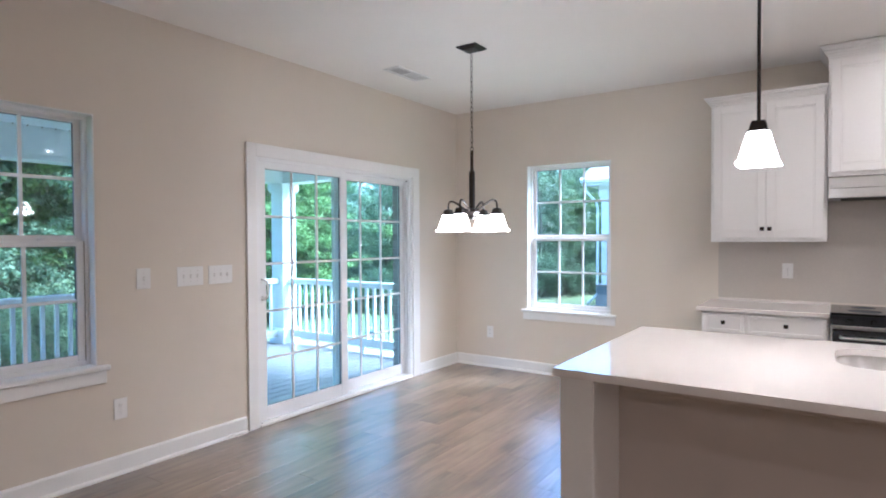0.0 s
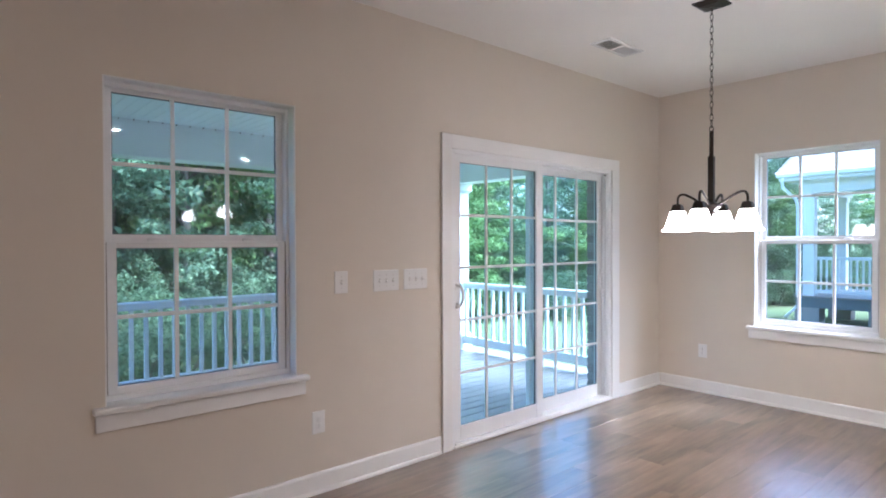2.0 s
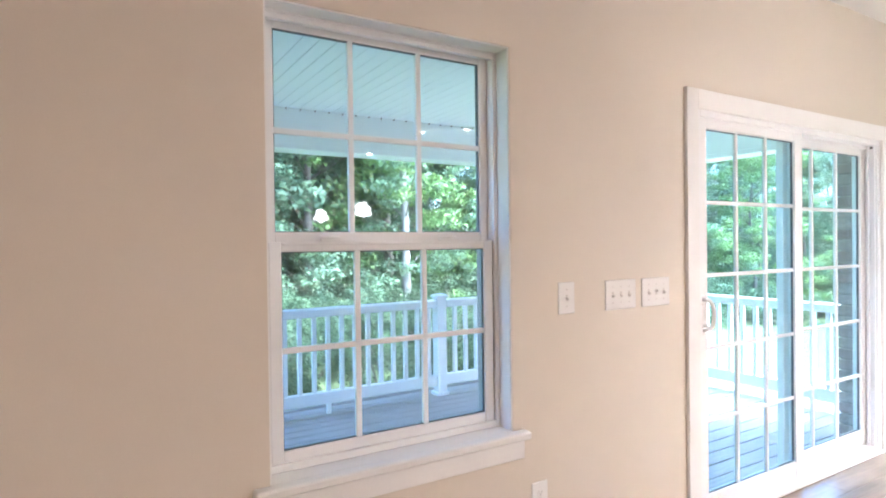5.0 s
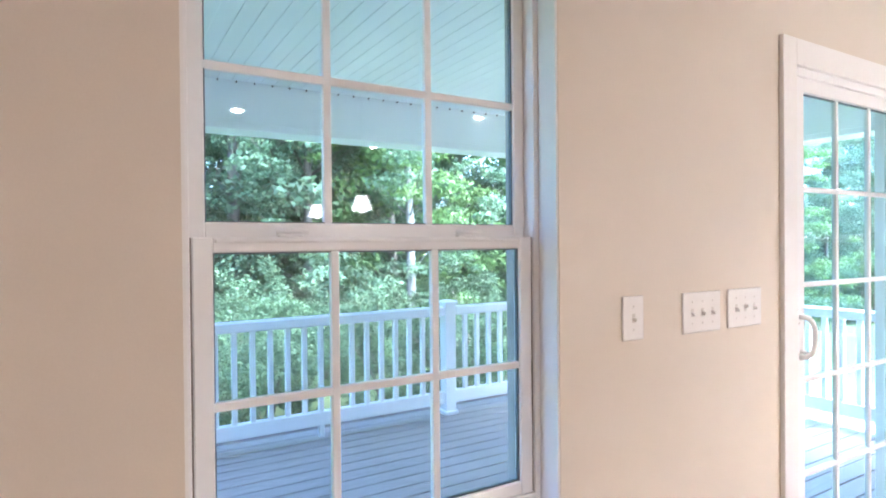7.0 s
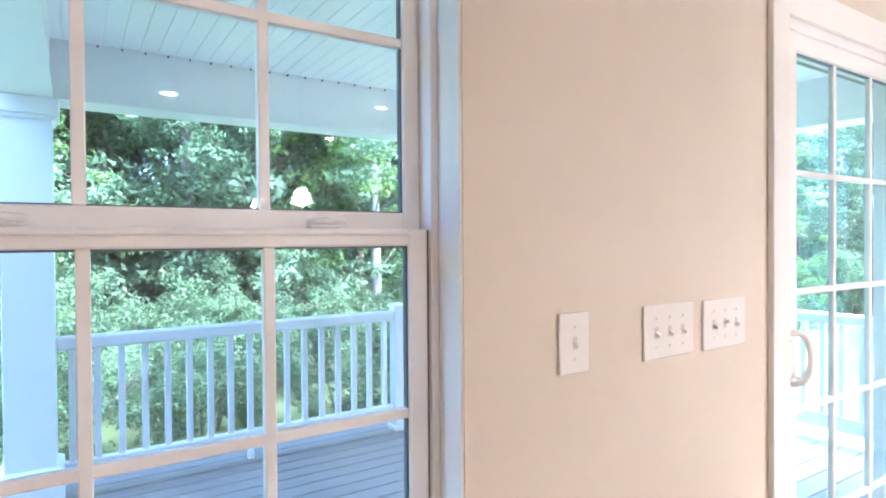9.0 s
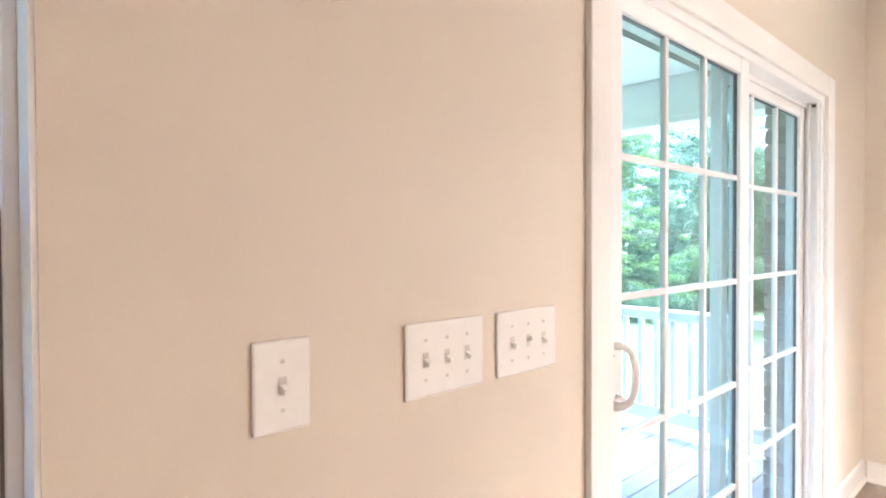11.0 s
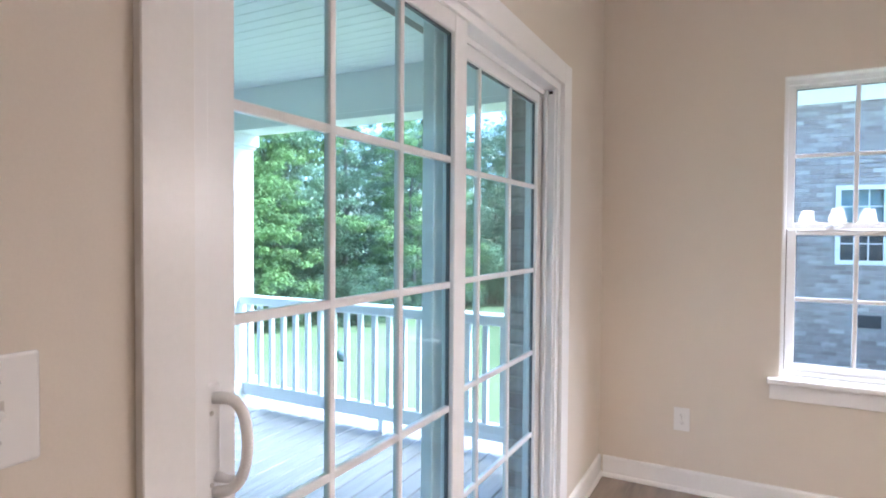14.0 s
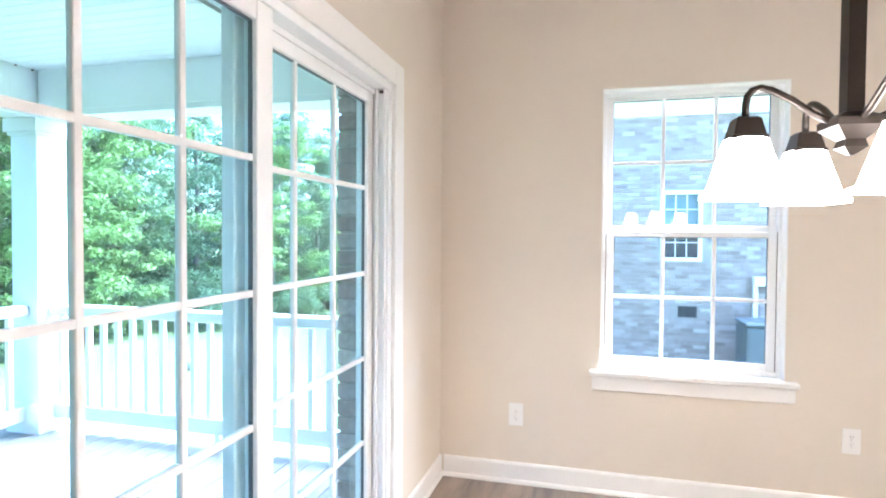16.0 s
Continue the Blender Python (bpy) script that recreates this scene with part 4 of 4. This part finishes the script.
while x > PX - 0.22:
    if board_me is None:
        ob = part("deck_board", one(-0.0655, 0.0655, PS, PY + 0.27, -0.025, 0.0, bevel=0.003), DECK, deck)
        board_me = ob.data
    else:
        ob = new("deck_board", board_me)
        ob.parent = deck
    ob.location = (x, 0, DECK_Z)
    x -= 0.141

# ---- ground and woods ----
bm = bmesh.new()
ring = [0, 6, 10, 14, 20, 30, 50, 120, 400, 2000]
gx = sorted({-v for v in ring} | set(ring))
verts = {}
for px in gx:
    for py in gx:
        h = 0.0
        if abs(px) < 60 and abs(py) < 60:
            h = 0.12 * noise.noise(Vector((px * 0.13, py * 0.13, 0)))
            h += -0.6 * max(0.0, min(1.0, (-px - 8) / 12))
        verts[px, py] = bm.verts.new((px, py, GROUND + h))
for i in range(len(gx) - 1):
    for j in range(len(gx) - 1):
        bm.faces.new((verts[gx[i], gx[j]], verts[gx[i + 1], gx[j]], verts[gx[i + 1], gx[j + 1]], verts[gx[i], gx[j + 1]]))
structure("ground", bm, LAWN, "patchy mown lawn running to the woods", "ground")


def leaf_cloud(rng, blobs, count, size, flat=0.8):
    """Leaves as small folded blades, scattered on and in uneven clumps; one mesh."""
    total = sum(r * r for _, r in blobs)
    vs, fs = [], []
    for c, r in blobs:
        k = int(count * r * r / total)
        d = rng.normal(size=(k, 3))
        d /= np.linalg.norm(d, axis=1)[:, None]
        rad = r * (0.25 + 0.85 * rng.random(k) ** 0.6)
        pos = np.array(c) + d * rad[:, None] * np.array((1.05, 1.05, flat)) - np.outer(rad * rad, (0, 0, 0.25))
        for p, dd in zip(pos, d):
            s = size * (0.6 + 0.8 * rng.random())
            n = dd + rng.normal(size=3) * 0.6 + np.array((0, 0, 0.8))
            n /= np.linalg.norm(n)
            a = np.cross(n, rng.normal(size=3))
            a /= np.linalg.norm(a) + 1e-9
            b = np.cross(n, a)
            i = len(vs)
            vs += [p - a * s, p + a * s * 0.5 + b * s * 0.62 - n * s * 0.12, p + a * s - b * s * 0.45 - n * s * 0.3]
            fs.append((i, i + 1, i + 2))
    return vs, fs


def tree(name, seed, height, spread, leaves, size, mat, low=0.12, limbs=36, bark=BARK, slim=1.0, label="tall leafy deciduous tree at the edge of the woods"):
    rng = np.random.default_rng(seed)
    rnd = random.Random(seed)
    root = thing(name, (0, 0, 0), label, "tree", "woods behind the houses")
    bm = bmesh.new()
    lean = rnd.uniform(-0.3, 0.3)
    trunk = [(lean * (k / 8) ** 2, 0.25 * math.sin(k * 0.8 + seed) * k / 8, height * 0.86 * k / 8 - 0.3) for k in range(9)]
    r0 = height * 0.0135 * slim
    tube(bm, trunk, [r0 * (1 - 0.88 * k / 8) for k in range(9)], 8)
    blobs = []
    for k in range(limbs):
        f = low + (1 - low) * (k + rnd.random()) / limbs
        a = rnd.uniform(0, math.tau)
        reach = spread * (0.35 + 0.65 * math.sin(math.pi * min(1, 0.15 + 0.85 * f) ** 0.9)) * rnd.uniform(0.45, 1.0)
        z = height * f
        t = min(7.99, max(0, (z * 0.85 + 0.3) / (height * 0.86) * 8))
        p0 = Vector(trunk[int(t)])
        end = Vector((p0.x + reach * math.cos(a), p0.y + reach * math.sin(a), z))
        mid = p0.lerp(end, 0.5) + Vector((0, 0, 0.25 * rnd.random()))
        tube(bm, [p0, mid, end], [r0 * 0.12, r0 * 0.07, r0 * 0.025], 5)
        for j in range(9):
            q = p0.lerp(end, 0.3 + 0.85 * (j + rnd.random()) / 9)
            w = spread * 0.13
            blobs.append(((q.x + rnd.gauss(0, w), q.y + rnd.gauss(0, w), q.z + rnd.gauss(0, w * 0.9)), rnd.uniform(0.35, 1.0) * spread * 0.155))
    part("trunk", bm, bark, root, smooth=True)
    vs, fs = leaf_cloud(rng, blobs, leaves, size, 0.5)
    me = bpy.data.meshes.new("crown")
    me.from_pydata(vs, [], fs)
    me.materials.append(mat)
    ob = new("crown", me)
    ob.parent = root
    return root


def shrub(name, seed, height, spread, leaves, size, mat):
    rng = np.random.default_rng(seed)
    rnd = random.Random(seed)
    root = thing(name, (0, 0, 0), "dense leafy undergrowth bush at the woods edge", "bush", "undergrowth")
    bm = bmesh.new()
    blobs = []
    for k in range(9):
        a, q = rnd.uniform(0, math.tau), rnd.uniform(0.1, 0.8) * spread
        e = (q * math.cos(a), q * math.sin(a), height * rnd.uniform(0.25, 0.85))
        tube(bm, [(0.1 * math.cos(a), 0.1 * math.sin(a), -0.2), (e[0] * 0.5, e[1] * 0.5, e[2] * 0.6), e], [0.03, 0.02, 0.008], 5)
        reach = rnd.uniform(0.35, 0.6) * height * 0.6
        for j in range(9):
            u, v = rnd.uniform(0, math.tau), rnd.uniform(-0.9, 1.0)
            h = math.sqrt(1 - v * v)
            blobs.append(((e[0] + reach * h * math.cos(u), e[1] + reach * h * math.sin(u), max(0.1, e[2] + 0.8 * reach * v)), rnd.uniform(0.13, 0.27)))
    part("stems", bm, BARK, root)
    vs, fs = leaf_cloud(rng, blobs, leaves, size)
    me = bpy.data.meshes.new("foliage")
    me.from_pydata(vs, [], fs)
    me.materials.append(mat)
    ob = new("foliage", me)
    ob.parent = root
    return root


rw = random.Random(5)
kinds = [tree("tree", 11, 12, 3.3, 42000, 0.050, LEAF, 0.1), tree("tree", 12, 14, 3.6, 42000, 0.052, LEAF, 0.2),
         tree("tree", 13, 10, 3.2, 42000, 0.050, LEAF_LIGHT, 0.08), tree("tree", 14, 15, 4.6, 22000, 0.088, LEAF, 0.08), tree("tree", 15, 14, 4.6, 22000, 0.088, LEAF, 0.06)]
bushes = [shrub("bush", 21, 2.4, 1.9, 15000, 0.029, LEAF_DARK), shrub("bush", 22, 1.8, 1.6, 13000, 0.028, LEAF)]


def woods_edge(s):
    """A point on the front of the woods, s metres along it, from south to north and round behind the lawn."""
    if s < 26:
        return -12.5 - 1.2 * math.sin(s * 0.3), -20 + s
    t = s - 26
    return -12.5 + 0.45 * t, 6 + 0.9 * t


spots = []
s = 0.0
while s < 50:
    spots.append((*woods_edge(s), 0))
    s += 2.1
for row, off in ((1, 4.0), (2, 7.5), (3, 11.5)):
    s = 0.7 * row
    while s < 52:
        ex, ey = woods_edge(s)
        spots.append((ex - off * 0.85, ey + off * (0.0 if s < 26 else 0.55), row))
        s += 3.0
used = set()
for i, (tx, ty, row) in enumerate(spots):
    k = 3 + i % 2 if row else (0, 2, 1, 0, 2, 1)[i % 6]
    m = pose(tx + rw.uniform(-0.8, 0.8), ty + rw.uniform(-0.7, 0.7), GROUND - 0.75 + (0.3 if tx > -9 else 0), 0, 0, rw.uniform(0, 360))
    if k in used:
        copy_thing(kinds[k], m).scale = [rw.uniform(0.85, 1.2) * (1.0 if ty < 9 else 0.70 if ty < 13 else 0.51) * (1.2 if row == 3 else 1.0)] * 3
    else:
        kinds[k].matrix_basis = m
        used.add(k)
used = set()
s = 0.0
i = 0
while s < 50:
    ex, ey = woods_edge(s)
    m = pose(ex + 1.6 + rw.uniform(-0.7, 0.7), ey + rw.uniform(-0.5, 0.5) - (1.4 if s > 26 else 0), GROUND - 0.55 + (0.35 if ex > -9 else 0), 0, 0, rw.uniform(0, 360))
    k = i % 2
    if k in used:
        copy_thing(bushes[k], m).scale = [rw.uniform(0.75, 1.25)] * 3
    else:
        bushes[k].matrix_basis = m
        used.add(k)
    s += 1.25
    i += 1


# a slender pale trunk standing clear of the undergrowth, and a lighter crown over the corner of the lawn
slim_tree = tree("tree", 31, 11, 2.6, 26000, 0.050, LEAF, 0.25, 28, BARK_PALE, 0.9, "slender pale-barked tree with a bare lower trunk")
slim_tree.matrix_basis = pose(-9.7, 0.72, GROUND - 0.4, 0, 0, 40)
light_tree = tree("tree", 33, 9.5, 2.7, 40000, 0.046, LEAF_LIGHT, 0.16, 34, BARK, 0.9, "yellow-green leafy tree beside the lawn")
light_tree.matrix_basis = pose(-9.6, 5.2, GROUND - 0.35, 0, 0, 110)

thicket = []
for row, bx in ((0, -6.6), (1, -8.4), (2, -10.2)):
    by = -15.0 + 0.8 * row
    while by < 1.2 + 0.9 * row:
        thicket.append((bx + rw.uniform(-0.6, 0.6), by))
        by += 1.7
for i, (bx, by) in enumerate(thicket):
    m = pose(bx, by, GROUND - 0.35, 0, 0, rw.uniform(0, 360))
    copy_thing(bushes[(0, 1, 0)[i % 3]], m).scale = [rw.uniform(0.75, 1.05)] * 3


def lawn_ball():
    ball = thing("ball", (-5.63, 4.9, GROUND), "small dark grey round ball lying on the lawn", "ball")
    bm = bmesh.new()
    frustum(bm, [(0, 0, 0.11 + 0.11 * math.sin(a), max(0.004, 0.11 * math.cos(a))) for a in [radians(-88 + 176 * k / 12) for k in range(13)]], 20, 0)
    part("shell", bm, AC_METAL, ball, smooth=True)
    bm = bmesh.new()
    tube(bm, [(0.1112 * math.cos(math.tau * k / 24), 0, 0.11 + 0.1112 * math.sin(math.tau * k / 24)) for k in range(25)], 0.003, 6)
    part("seam", bm, SCREEN_DARK, ball, smooth=True)


lawn_ball()


# ---- the neighbouring house ----
NY, NX = 8.0, 0.55
neighbour = thing("neighbour_house", (NX, NY, GROUND), "two-tone brown and grey brick neighbouring house with white trim", "house")
WINDOW_N = (1.98 - NX, 2.69 - NX, 0.92 - GROUND, 2.20 - GROUND)
wall_n = part("wall", wall_mesh("y", 0.008, 0.3, 0.0, 9.0, -0.1, 4.6, [WINDOW_N]), MORTAR, neighbour, "brick wall in running bond")
part("wall", one(0.008, 0.3, 0.3, 9.0, -0.1, 4.6), MORTAR, neighbour)
part("frieze", one(-0.02, 9.0, -0.03, 0.008, 4.45, 4.75, bevel=0.004), PORCH_PAINT, neighbour)
part("soffit", one(-0.45, 9.4, -0.45, 9.0, 4.75, 4.82), SOFFIT, neighbour)
part("gutter", one(-0.48, 9.4, -0.56, -0.45, 4.76, 4.90, bevel=0.02), PORCH_PAINT, neighbour)
win = part("window", boxes((WINDOW_N[0], WINDOW_N[0] + 0.07, -0.02, 0.05, WINDOW_N[2], WINDOW_N[3]), (WINDOW_N[1] - 0.07, WINDOW_N[1], -0.02, 0.05, WINDOW_N[2], WINDOW_N[3]),
                           (WINDOW_N[0] + 0.07, WINDOW_N[1] - 0.07, -0.02, 0.05, WINDOW_N[2], WINDOW_N[2] + 0.07), (WINDOW_N[0] + 0.07, WINDOW_N[1] - 0.07, -0.02, 0.05, WINDOW_N[3] - 0.07, WINDOW_N[3]),
                           (WINDOW_N[0] + 0.07, WINDOW_N[1] - 0.07, 0.0, 0.05, (WINDOW_N[2] + WINDOW_N[3]) / 2 - 0.03, (WINDOW_N[2] + WINDOW_N[3]) / 2 + 0.03)), VINYL, neighbour, "white window frame")
wm = (WINDOW_N[2] + WINDOW_N[3]) / 2
for za, zb in ((WINDOW_N[2] + 0.07, wm - 0.03), (wm + 0.03, WINDOW_N[3] - 0.07)):
    pane = part("pane", one(WINDOW_N[0] + 0.07, WINDOW_N[1] - 0.07, 0.03, 0.036, za, zb), GLASS, win)
    pane.visible_shadow = False
    for f in (1 / 3, 2 / 3):
        xx = WINDOW_N[0] + 0.07 + f * (WINDOW_N[1] - WINDOW_N[0] - 0.14)
        part("muntin", one(xx - 0.009, xx + 0.009, 0.022, 0.044, za, zb), VINYL, win)
    part("muntin", one(WINDOW_N[0] + 0.07, WINDOW_N[1] - 0.07, 0.0225, 0.0435, (za + zb) / 2 - 0.009, (za + zb) / 2 + 0.009), VINYL, win)
bm = bmesh.new()
for i in range(24):
    z = WINDOW_N[2] + 0.55 + i * 0.03
    if z < WINDOW_N[3] - 0.06:
        box(bm, WINDOW_N[0] + 0.05, WINDOW_N[1] - 0.05, 0.10, 0.118, z, z + 0.024)
part("blind", bm, BLIND, win, "half-lowered pale slatted blind")
# Flat near-black sheet; the darkness of the unlit room is its colour.
part("near_black_fill", one(WINDOW_N[0] - 0.1, WINDOW_N[1] + 0.1, 0.32, 0.34, WINDOW_N[2] - 0.1, WINDOW_N[3] + 0.1), SCREEN_DARK, win)
vent = part("foundation_vent", one(2.30 - NX, 2.62 - NX, -0.008, 0.008, -0.09 - GROUND, 0.11 - GROUND), SCREEN_DARK, neighbour, "dark foundation vent")
for i in range(5):
    part("slat", one(2.31 - NX, 2.61 - NX, -0.016, -0.006, -0.08 + 0.038 * i - GROUND, -0.07 + 0.038 * i - GROUND), SCREEN_DARK, vent)


# neighbour's back porch, beyond the lawn
def neighbour_porch():
    root = thing("neighbour_porch", (-2.35, 11.7, GROUND), "neighbouring covered back porch with white posts on brick piers", "porch")
    fl = -GROUND - 0.02
    part("rim_board", one(-0.1, 4.2, -0.1, 3.2, fl - 0.3, fl - 0.03), AC_METAL, root)
    part("porch_floor", one(-0.15, 4.2, -0.15, 3.25, fl - 0.03, fl), DECK, root)
    for x, y in ((0.15, 0.12), (1.75, 0.12), (3.4, 0.12), (0.15, 2.9)):
        part("pier", one(x - 0.28, x + 0.28, y - 0.24, y + 0.24, -0.4, fl - 0.3), MORTAR, root, "brick pier")
        part("post", one(x - 0.13, x + 0.13, y - 0.13, y + 0.13, fl, 3.55, bevel=0.004), PORCH_PAINT, root, "white boxed post")
        part("post_capital", one(x - 0.16, x + 0.16, y - 0.16, y + 0.16, 3.43, 3.55, bevel=0.004), PORCH_PAINT, root)
    part("beam", boxes((-0.05, 4.2, -0.05, 0.29, 3.55, 3.9), (-0.05, 0.33, 0.29, 3.2, 3.55, 3.9)), PORCH_PAINT, root)
    part("porch_soffit", one(-0.4, 4.6, -0.4, 3.6, 3.9, 3.95), SOFFIT, root)
    part("fascia", boxes((-0.42, 4.6, -0.42, -0.38, 3.86, 4.06), (-0.42, -0.38, -0.38, 3.6, 3.86, 4.06)), PORCH_PAINT, root)
    part("gutter", one(-0.46, 4.6, -0.52, -0.425, 3.94, 4.06, bevel=0.02), PORCH_PAINT, root)
    bm = bmesh.new()
    tube(bm, [(-0.32, -0.47, 3.96), (-0.32, -0.44, 3.7), (-0.12, -0.1, 3.4), (-0.08, -0.06, 3.2), (-0.08, -0.06, 0.6), (-0.3, -0.3, 0.3)], 0.04, 8)
    part("downspout", bm, PORCH_PAINT, root, smooth=True)
    for i in range(26):
        x = 0.4 + 0.13 * i
        if abs(x - 1.75) > 0.16 and x < 3.9:
            part("baluster", one(x - 0.02, x + 0.02, 0.1, 0.14, fl + 0.12, fl + 0.95), VINYL, root)
    part("top_rail", one(0.28, 4.2, 0.075, 0.165, fl + 0.93, fl + 1.01, bevel=0.008), VINYL, root)
    part("bottom_rail", one(0.28, 4.2, 0.09, 0.15, fl + 0.08, fl + 0.16), VINYL, root)
    bm = bmesh.new()
    for j in range(24):
        for i in range(30):
            x0 = -0.5 + 0.17 * i + (0.085 if j % 2 else 0)
            y0, z0 = -0.5 + 0.13 * j, 4.05 + 0.062 * j
            vs = [bm.verts.new(p) for p in ((x0, y0, z0 + 0.012), (x0 + 0.165, y0, z0 + 0.012), (x0 + 0.165, y0 + 0.15, z0 + 0.074), (x0, y0 + 0.15, z0 + 0.074))]
            bm.faces.new(vs)
    part("shingles", bm, SHINGLE, root, "grey asphalt shingles")
    bm = bmesh.new()
    vs = [bm.verts.new(p) for p in ((-0.5, -0.5, 4.05), (4.7, -0.5, 4.05), (4.7, 2.7, 5.58), (-0.5, 2.7, 5.58))]
    bm.faces.new(vs)
    bmesh.ops.solidify(bm, geom=bm.faces[:], thickness=0.03)
    part("roof_deck", bm, SCREEN_DARK, root)


neighbour_porch()


def ac_unit():
    root = thing("air_conditioner", (3.55, 7.25, GROUND), "grey outdoor air conditioning unit on the ground by the brick wall", "air conditioner")
    part("pad", one(-0.5, 0.5, -0.5, 0.5, -0.02, 0.06, bevel=0.01), MORTAR, root)
    part("body", one(-0.37, 0.37, -0.37, 0.37, 0.06, 0.84, bevel=0.06, seg=3), AC_METAL, root)
    for i in range(20):
        part("louvre", one(-0.378, 0.378, -0.378, 0.378, 0.12 + i * 0.035, 0.132 + i * 0.035, bevel=0.005), AC_METAL, root)
    part("lid", one(-0.39, 0.39, -0.39, 0.39, 0.84, 0.90, bevel=0.03, seg=2), AC_METAL, root)
    bm = bmesh.new()
    frustum(bm, [(0, 0, 0.90, 0.28), (0, 0, 0.915, 0.27), (0, 0, 0.915, 0.1), (0, 0, 0.90, 0.08)], 20, 0)
    part("fan_guard", bm, AC_METAL, root)
    line = thing("line_set_cover", (3.55, 7.93, GROUND), "white conduit cover with a black pipe on the brick wall", "pipe cover")
    part("cover", one(-0.04, 0.04, -0.03, 0.06, 0.1, 1.55, bevel=0.008), PORCH_PAINT, line)
    part("hood", one(-0.05, 0.26, -0.10, 0.06, 1.42, 1.58, bevel=0.01), PORCH_PAINT, line)
    bm = bmesh.new()
    tube(bm, [(0.18, -0.05, 1.42), (0.2, -0.08, 1.2), (0.28, -0.2, 1.0), (0.3, -0.3, 0.6)], 0.025, 8)
    part("pipe", bm, PIPE_BLACK, line, smooth=True)


ac_unit()

# ---- floor planks, laid along the room ----
plank_me = None
PW, PL = 0.18, 1.22
full = []
rows = 0
x = 0.002
while x < 5.6:
    y = SOUTH + (rows * 0.437) % PL - PL
    while y < 0:
        a, b = max(y, SOUTH), min(y + PL, -0.001)
        if b - a > 0.05 and b > -7.2:
            full.append((x, a, b))
        y += PL
    x += PW
    rows += 1
near = sorted(full, key=lambda r: (r[0] - 1.8) ** 2 + (r[1] + 2.4) ** 2)
shared = {}
rest = bmesh.new()
for i, (px, a, b) in enumerate(near):
    ln = round(b - a, 3)
    if i < 290:
        if ln not in shared:
            ob = part("plank", one(0.0003, PW - 0.0003, 0.0003, ln - 0.0003, -0.006, 0.0, bevel=0.0006), FLOOR, floor)
            shared[ln] = ob.data
        else:
            ob = new("plank", shared[ln])
            ob.parent = floor
        ob.location = (px, a, 0)
    else:
        box(rest, px + 0.0008, px + PW - 0.0008, a + 0.0008, b - 0.0008, -0.006, 0.0)
box(rest, x + 0.001, EAST, SOUTH, -0.001, -0.006, 0.0)
box(rest, 0.002, x, SOUTH, -7.3, -0.006, -0.0002)
tagged(part("planks_beyond", rest, FLOOR, floor), kind="stuff")

# ---- bricks ----
BL, BH, JX, JZ = 0.203, 0.064, 0.213, 0.0745


def quick_box(vs, fs, x0, x1, y0, y1, z0, z1):
    i = len(vs)
    vs += [(x0, y0, z0), (x1, y0, z0), (x1, y1, z0), (x0, y1, z0), (x0, y0, z1), (x1, y0, z1), (x1, y1, z1), (x0, y1, z1)]
    fs += [(i, i + 1, i + 5, i + 4), (i + 1, i + 2, i + 6, i + 5), (i + 4, i + 5, i + 6, i + 7), (i + 3, i, i + 4, i + 7), (i, i + 3, i + 2, i + 1)]


brick_me = part("brick", one(0, BL, 0, 0.02, 0, BH, bevel=0.003), BRICK, wall_n)
brick_mesh = brick_me.data
spot = []
for j in range(61):
    z = 0.02 + j * JZ
    for i in range(42):
        bx0 = i * JX + (JX / 2 if j % 2 else 0)
        if bx0 + BL > WINDOW_N[0] - 0.01 and bx0 < WINDOW_N[1] + 0.01 and z + BH > WINDOW_N[2] - 0.01 and z < WINDOW_N[3] + 0.01:
            continue
        if bx0 + BL > 2.29 - NX and bx0 < 2.63 - NX and z + BH > -0.09 - GROUND and z < 0.11 - GROUND:
            continue
        spot.append((bx0, z))
spot.sort(key=lambda p: (p[0] - 1.6) ** 2 + (p[1] - 2.2) ** 2)
brick_me.location = (spot[0][0], -0.004, spot[0][1])
vs, fs = [], []
for k, (bx0, z) in enumerate(spot[1:]):
    d = rw.uniform(0, 0.004)
    if k < 290:
        ob = new("brick", brick_mesh)
        ob.parent = wall_n
        ob.location = (bx0, -0.002 - d, z)
    else:
        quick_box(vs, fs, bx0, bx0 + BL, -0.002 - d, 0.012, z, z + BH)
me = bpy.data.meshes.new("bricks_beyond")
me.from_pydata(vs, [], fs)
me.materials.append(BRICK_FAR)
ob = new("bricks_beyond", me)
ob.parent = wall_n
tagged(ob, kind="stuff")

# bricks of this house at the door's recess, header by header
header = None
for side, yb in ((1, DOOR[1] + 0.005), (-1, DOOR[0] - 0.01)):
    for j in range(28):
        if header is None:
            header = part("brick", one(-0.255, -0.158, -0.012, 0.006, 0, BH, bevel=0.003), BRICK, veneer)
            ob = header
        else:
            ob = new("brick", header.data)
            ob.parent = veneer
        ob.location = (0, yb - (0.0 if side > 0 else -0.006), -0.02 + j * JZ)
